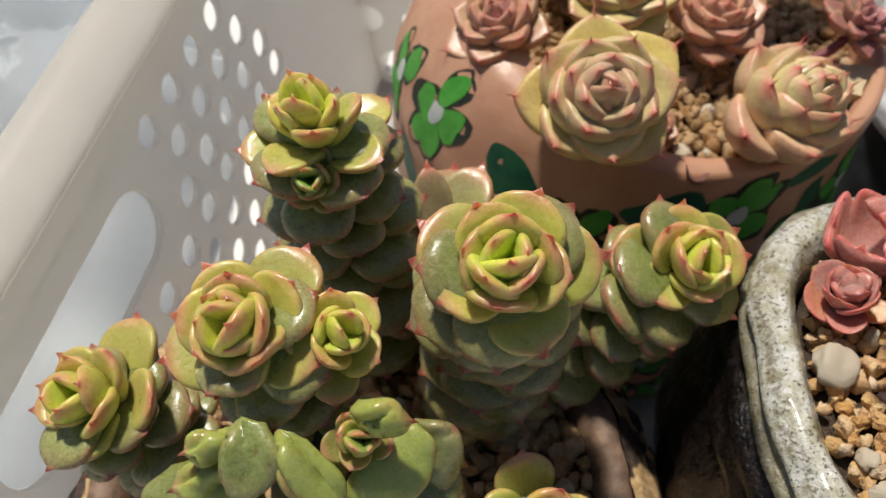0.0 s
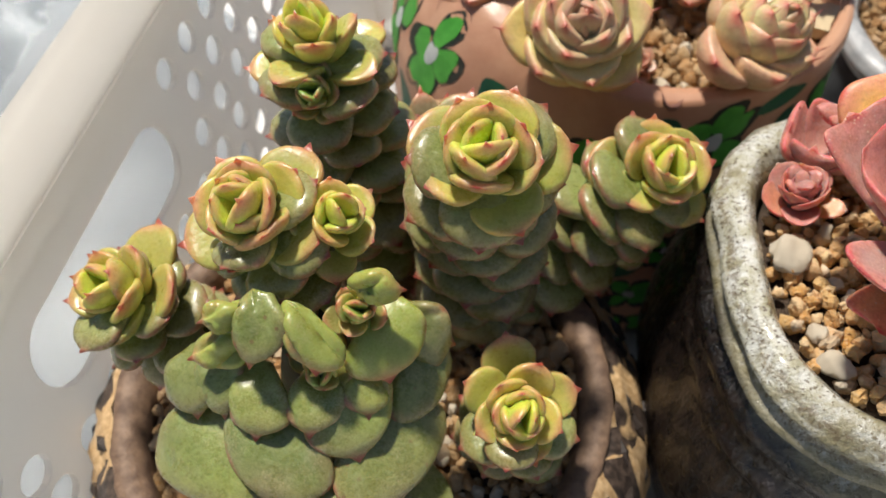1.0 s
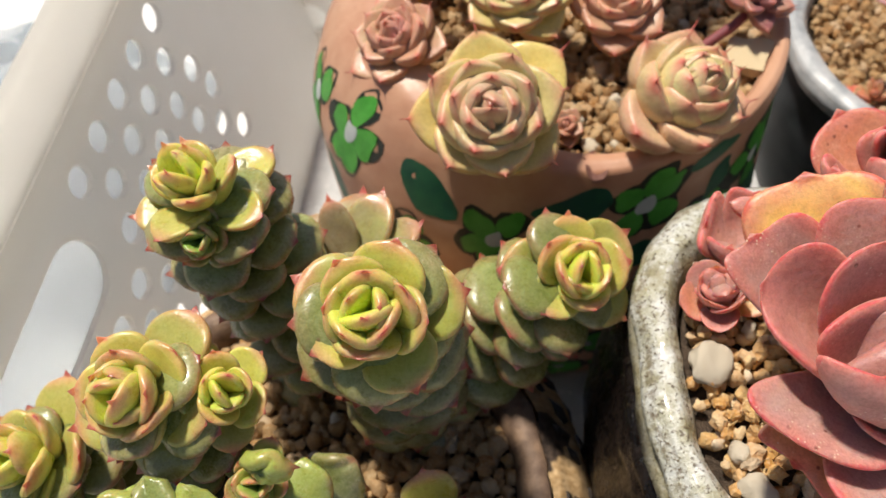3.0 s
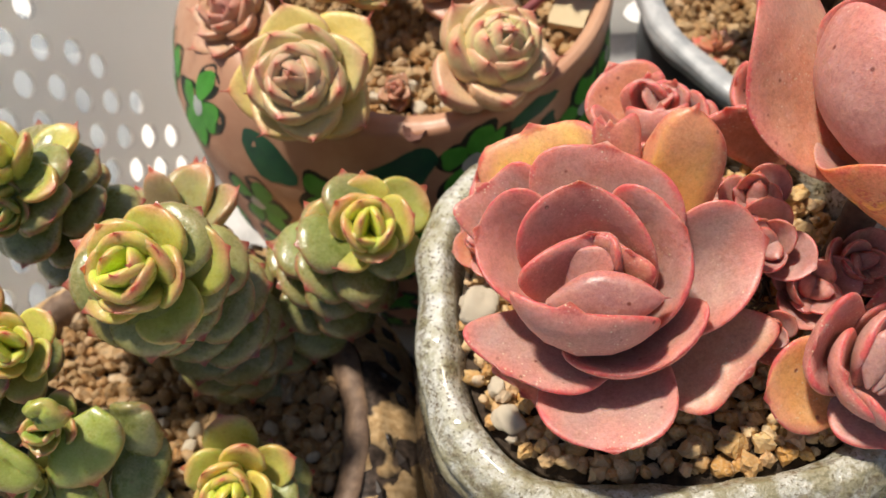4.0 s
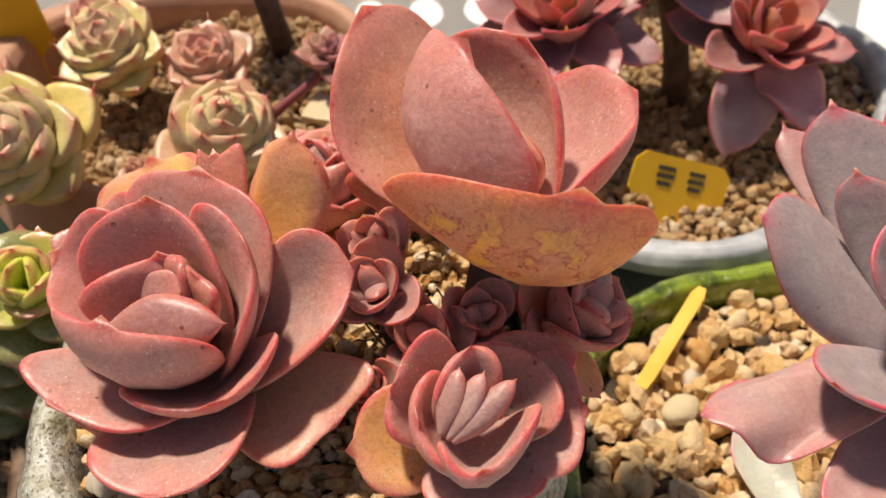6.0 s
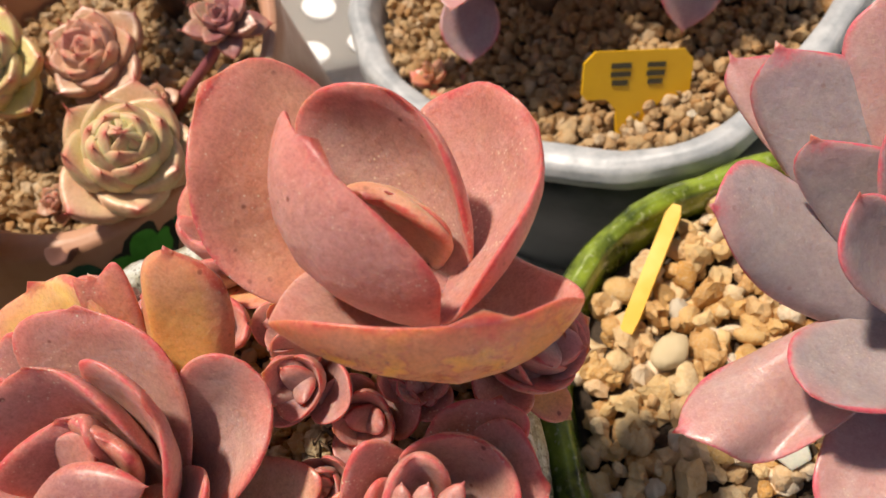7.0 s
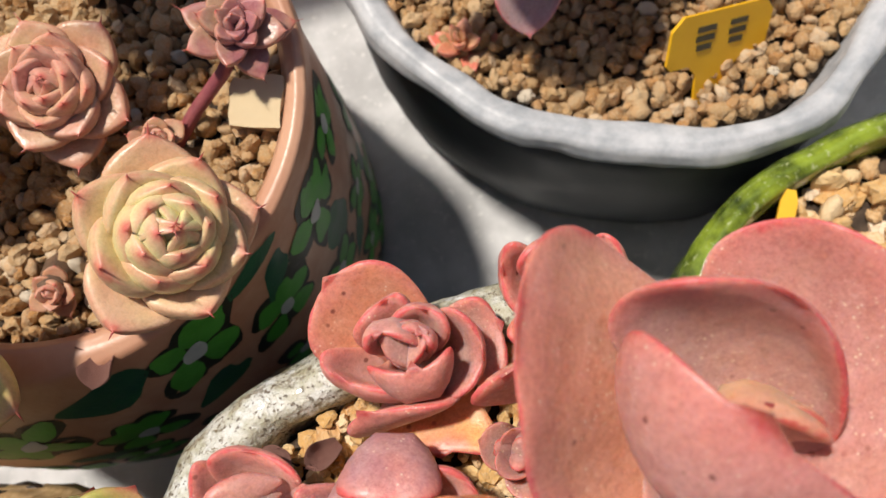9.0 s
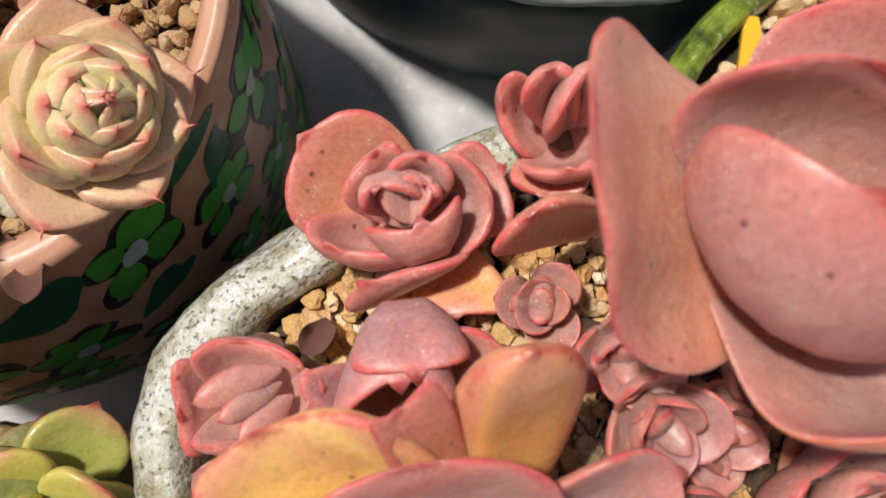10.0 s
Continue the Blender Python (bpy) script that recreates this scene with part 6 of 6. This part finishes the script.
lilac_leaf((0.3240, 0.0620, 0.1450), (0.3080, 0.0790, 0.1480), (0.3380, 0.0790, 0.1480), L_PINK, 0.006)
lilac_leaf((0.2880, 0.0720, 0.1440), (0.2840, 0.0890, 0.1470), (0.3080, 0.0760, 0.1460), L_PINK, 0.010)
lilac_leaf((0.3200, 0.1420, 0.2000), (0.3080, 0.1310, 0.1880), (0.3330, 0.1290, 0.1880), L_GREY, -0.002)
lilac_leaf((0.3420, 0.1160, 0.1900), (0.3310, 0.1250, 0.1850), (0.3290, 0.1040, 0.1810), L_GREY, -0.003)
lilac_leaf((0.3130, 0.0960, 0.1820), (0.3040, 0.1080, 0.1790), (0.3250, 0.1020, 0.1790), L_GREY, -0.003)
lilac_leaf((0.3180, 0.1150, 0.1980), (0.3100, 0.1140, 0.1860), (0.3260, 0.1130, 0.1860), L_PINK, -0.004)
pale = thing("pale_leaf", (0.284, 0.120, 0.096), "pale grey-green fallen leaf under the lilac succulent", "leaf")
leaf_to(pale, LEAF_ACUTE[0], (0.290, 0.100, 0.094), (0.280, 0.134, 0.100), (0, -0.2, 1), 0.016, (0.55, 0.56, 0.46))


# ---- reddish succulents of the slate pot ----
S_RED, S_GREY, S_ORANGE = (0.42, 0.10, 0.09), (0.36, 0.22, 0.22), (0.55, 0.20, 0.09)


def slate_plant(foot, c, axis, n, size, seed):
    rng = random.Random(seed)
    plant = thing("red_succulent", foot, "reddish grey rosette succulent on a bare brown stem", "succulent", "rosettes in the slate pot")
    foot, c = Vector(foot), Vector(c)
    pts = [foot.lerp(c, k / 5) + Vector((0.002 * math.sin(k), 0, 0)) for k in range(6)]
    v, f = tube(pts, [0.0065 - 0.0004 * k for k in range(6)], 12)
    part("stem", mesh_of("stem", v, f, MAT_STEM), plant)
    fr = axes(axis, RIGHT)
    head(plant, c, fr, n, size, size * 0.62, (-12, 70), (1.0, 0.4), (S_GREY, S_RED, S_ORANGE), LEAF_ACUTE, rng, seed * 53, 0.002, 0.012, 1.0, amt=0.25, buds=LEAF_ACUTE_BUD)


slate_plant((0.262, 0.300, 0.086), (0.244, 0.296, 0.150), (-0.1, -0.25, 0.96), 22, 0.044, 1)
slate_plant((0.300, 0.292, 0.086), (0.325, 0.285, 0.136), (0.2, -0.35, 0.92), 20, 0.044, 2)
slate_plant((0.296, 0.312, 0.086), (0.290, 0.320, 0.165), (0.0, -0.25, 0.96), 20, 0.042, 3)
slate_plant((0.345, 0.330, 0.086), (0.352, 0.330, 0.150), (0.2, -0.1, 0.96), 18, 0.042, 4)
fallen = thing("fallen_leaf", (0.228, 0.268, 0.094), "single mauve leaf lying on the slate pot's gravel", "leaf")
place("leaf", LEAF_ACUTE[0], fallen, leaf_pose(Vector((0.236, 0.286, 0.128)), (-0.008, -0.022, -0.016), (0.1, -0.5, 0.8), 0.030, 0.022), "", (0.42, 0.26, 0.27))
tiny = thing("red_succulent", (0.210, 0.277, 0.094), "tiny coral red offset rosette on the gravel", "succulent", "rosettes in the slate pot")
head(tiny, (0.210, 0.277, 0.097), axes((0, 0, 1), RIGHT), 10, 0.012, 0.008, (10, 70), (1, 0.4), ((0.60, 0.12, 0.08), (0.6, 0.16, 0.1), (0.6, 0.2, 0.12)), LEAF_KEEL, random.Random(55))

# papery dry leaf remains
for k, (loc, ln, az) in enumerate((((0.086, 0.214, 0.139), 0.016, 250), ((0.140, 0.166, 0.162), 0.012, 200), ((0.124, 0.170, 0.166), 0.013, 320), ((0.080, 0.222, 0.137), 0.012, 300))):
    dry = thing("dry_leaf", loc, "shrivelled papery pinkish dry leaf", "leaf")
    place("leaf", leaf_mesh("dry_blade", MAT_DRY, 0.5, 0.5, 0.6, 0.22, 0.9, 0.5, 0.05, 14, 16, 0.14, 0.3), dry, leaf_pose(Vector(loc), (math.cos(radians(az)), math.sin(radians(az)), 0.2), (0, 0, 1), ln * 0.8, ln * 0.5))

# dried striped leaf blades that lean in the gap between the glazed pot and the green pot
wisp = thing("dried_leaf", (0.228, 0.048, 0.0), "dried pale leaf with dark stripes between two pots", "dry leaf")
MAT_STRAW = plain_material("bleached_leaf", (0.62, 0.60, 0.52), (0.10, 0.09, 0.075), 210, 0.7, 0.001, 0.6)
for foot, mid, end, w in (((0.2260, 0.0500, 0.0), (0.2235, 0.0640, 0.075), (0.2185, 0.0850, 0.1215), 0.0055), ((0.2300, 0.0480, 0.0), (0.2280, 0.0640, 0.070), (0.2225, 0.0835, 0.1185), 0.0048)):
    verts, faces = [], []
    for i in range(17):
        u = i / 16
        p, q = bezier(foot, mid, end, u), bezier(foot, mid, end, u + 0.02)
        side = Vector((0.9, 0.35, 0.1)).normalized() * w * (1 - u) ** 0.6
        back = (q - p).cross(side).normalized() * 0.0006
        verts += [p - side, p - side * 0.4 + back * 3, p + side * 0.4 + back * 3, p + side, p + side * 0.4 + back, p - side * 0.4 + back]
    for i in range(16):
        for k in range(6):
            faces.append((i * 6 + k, i * 6 + (k + 1) % 6, i * 6 + 6 + (k + 1) % 6, i * 6 + 6 + k))
    part("blade", mesh_of("blade", verts, faces, MAT_STRAW), wisp)
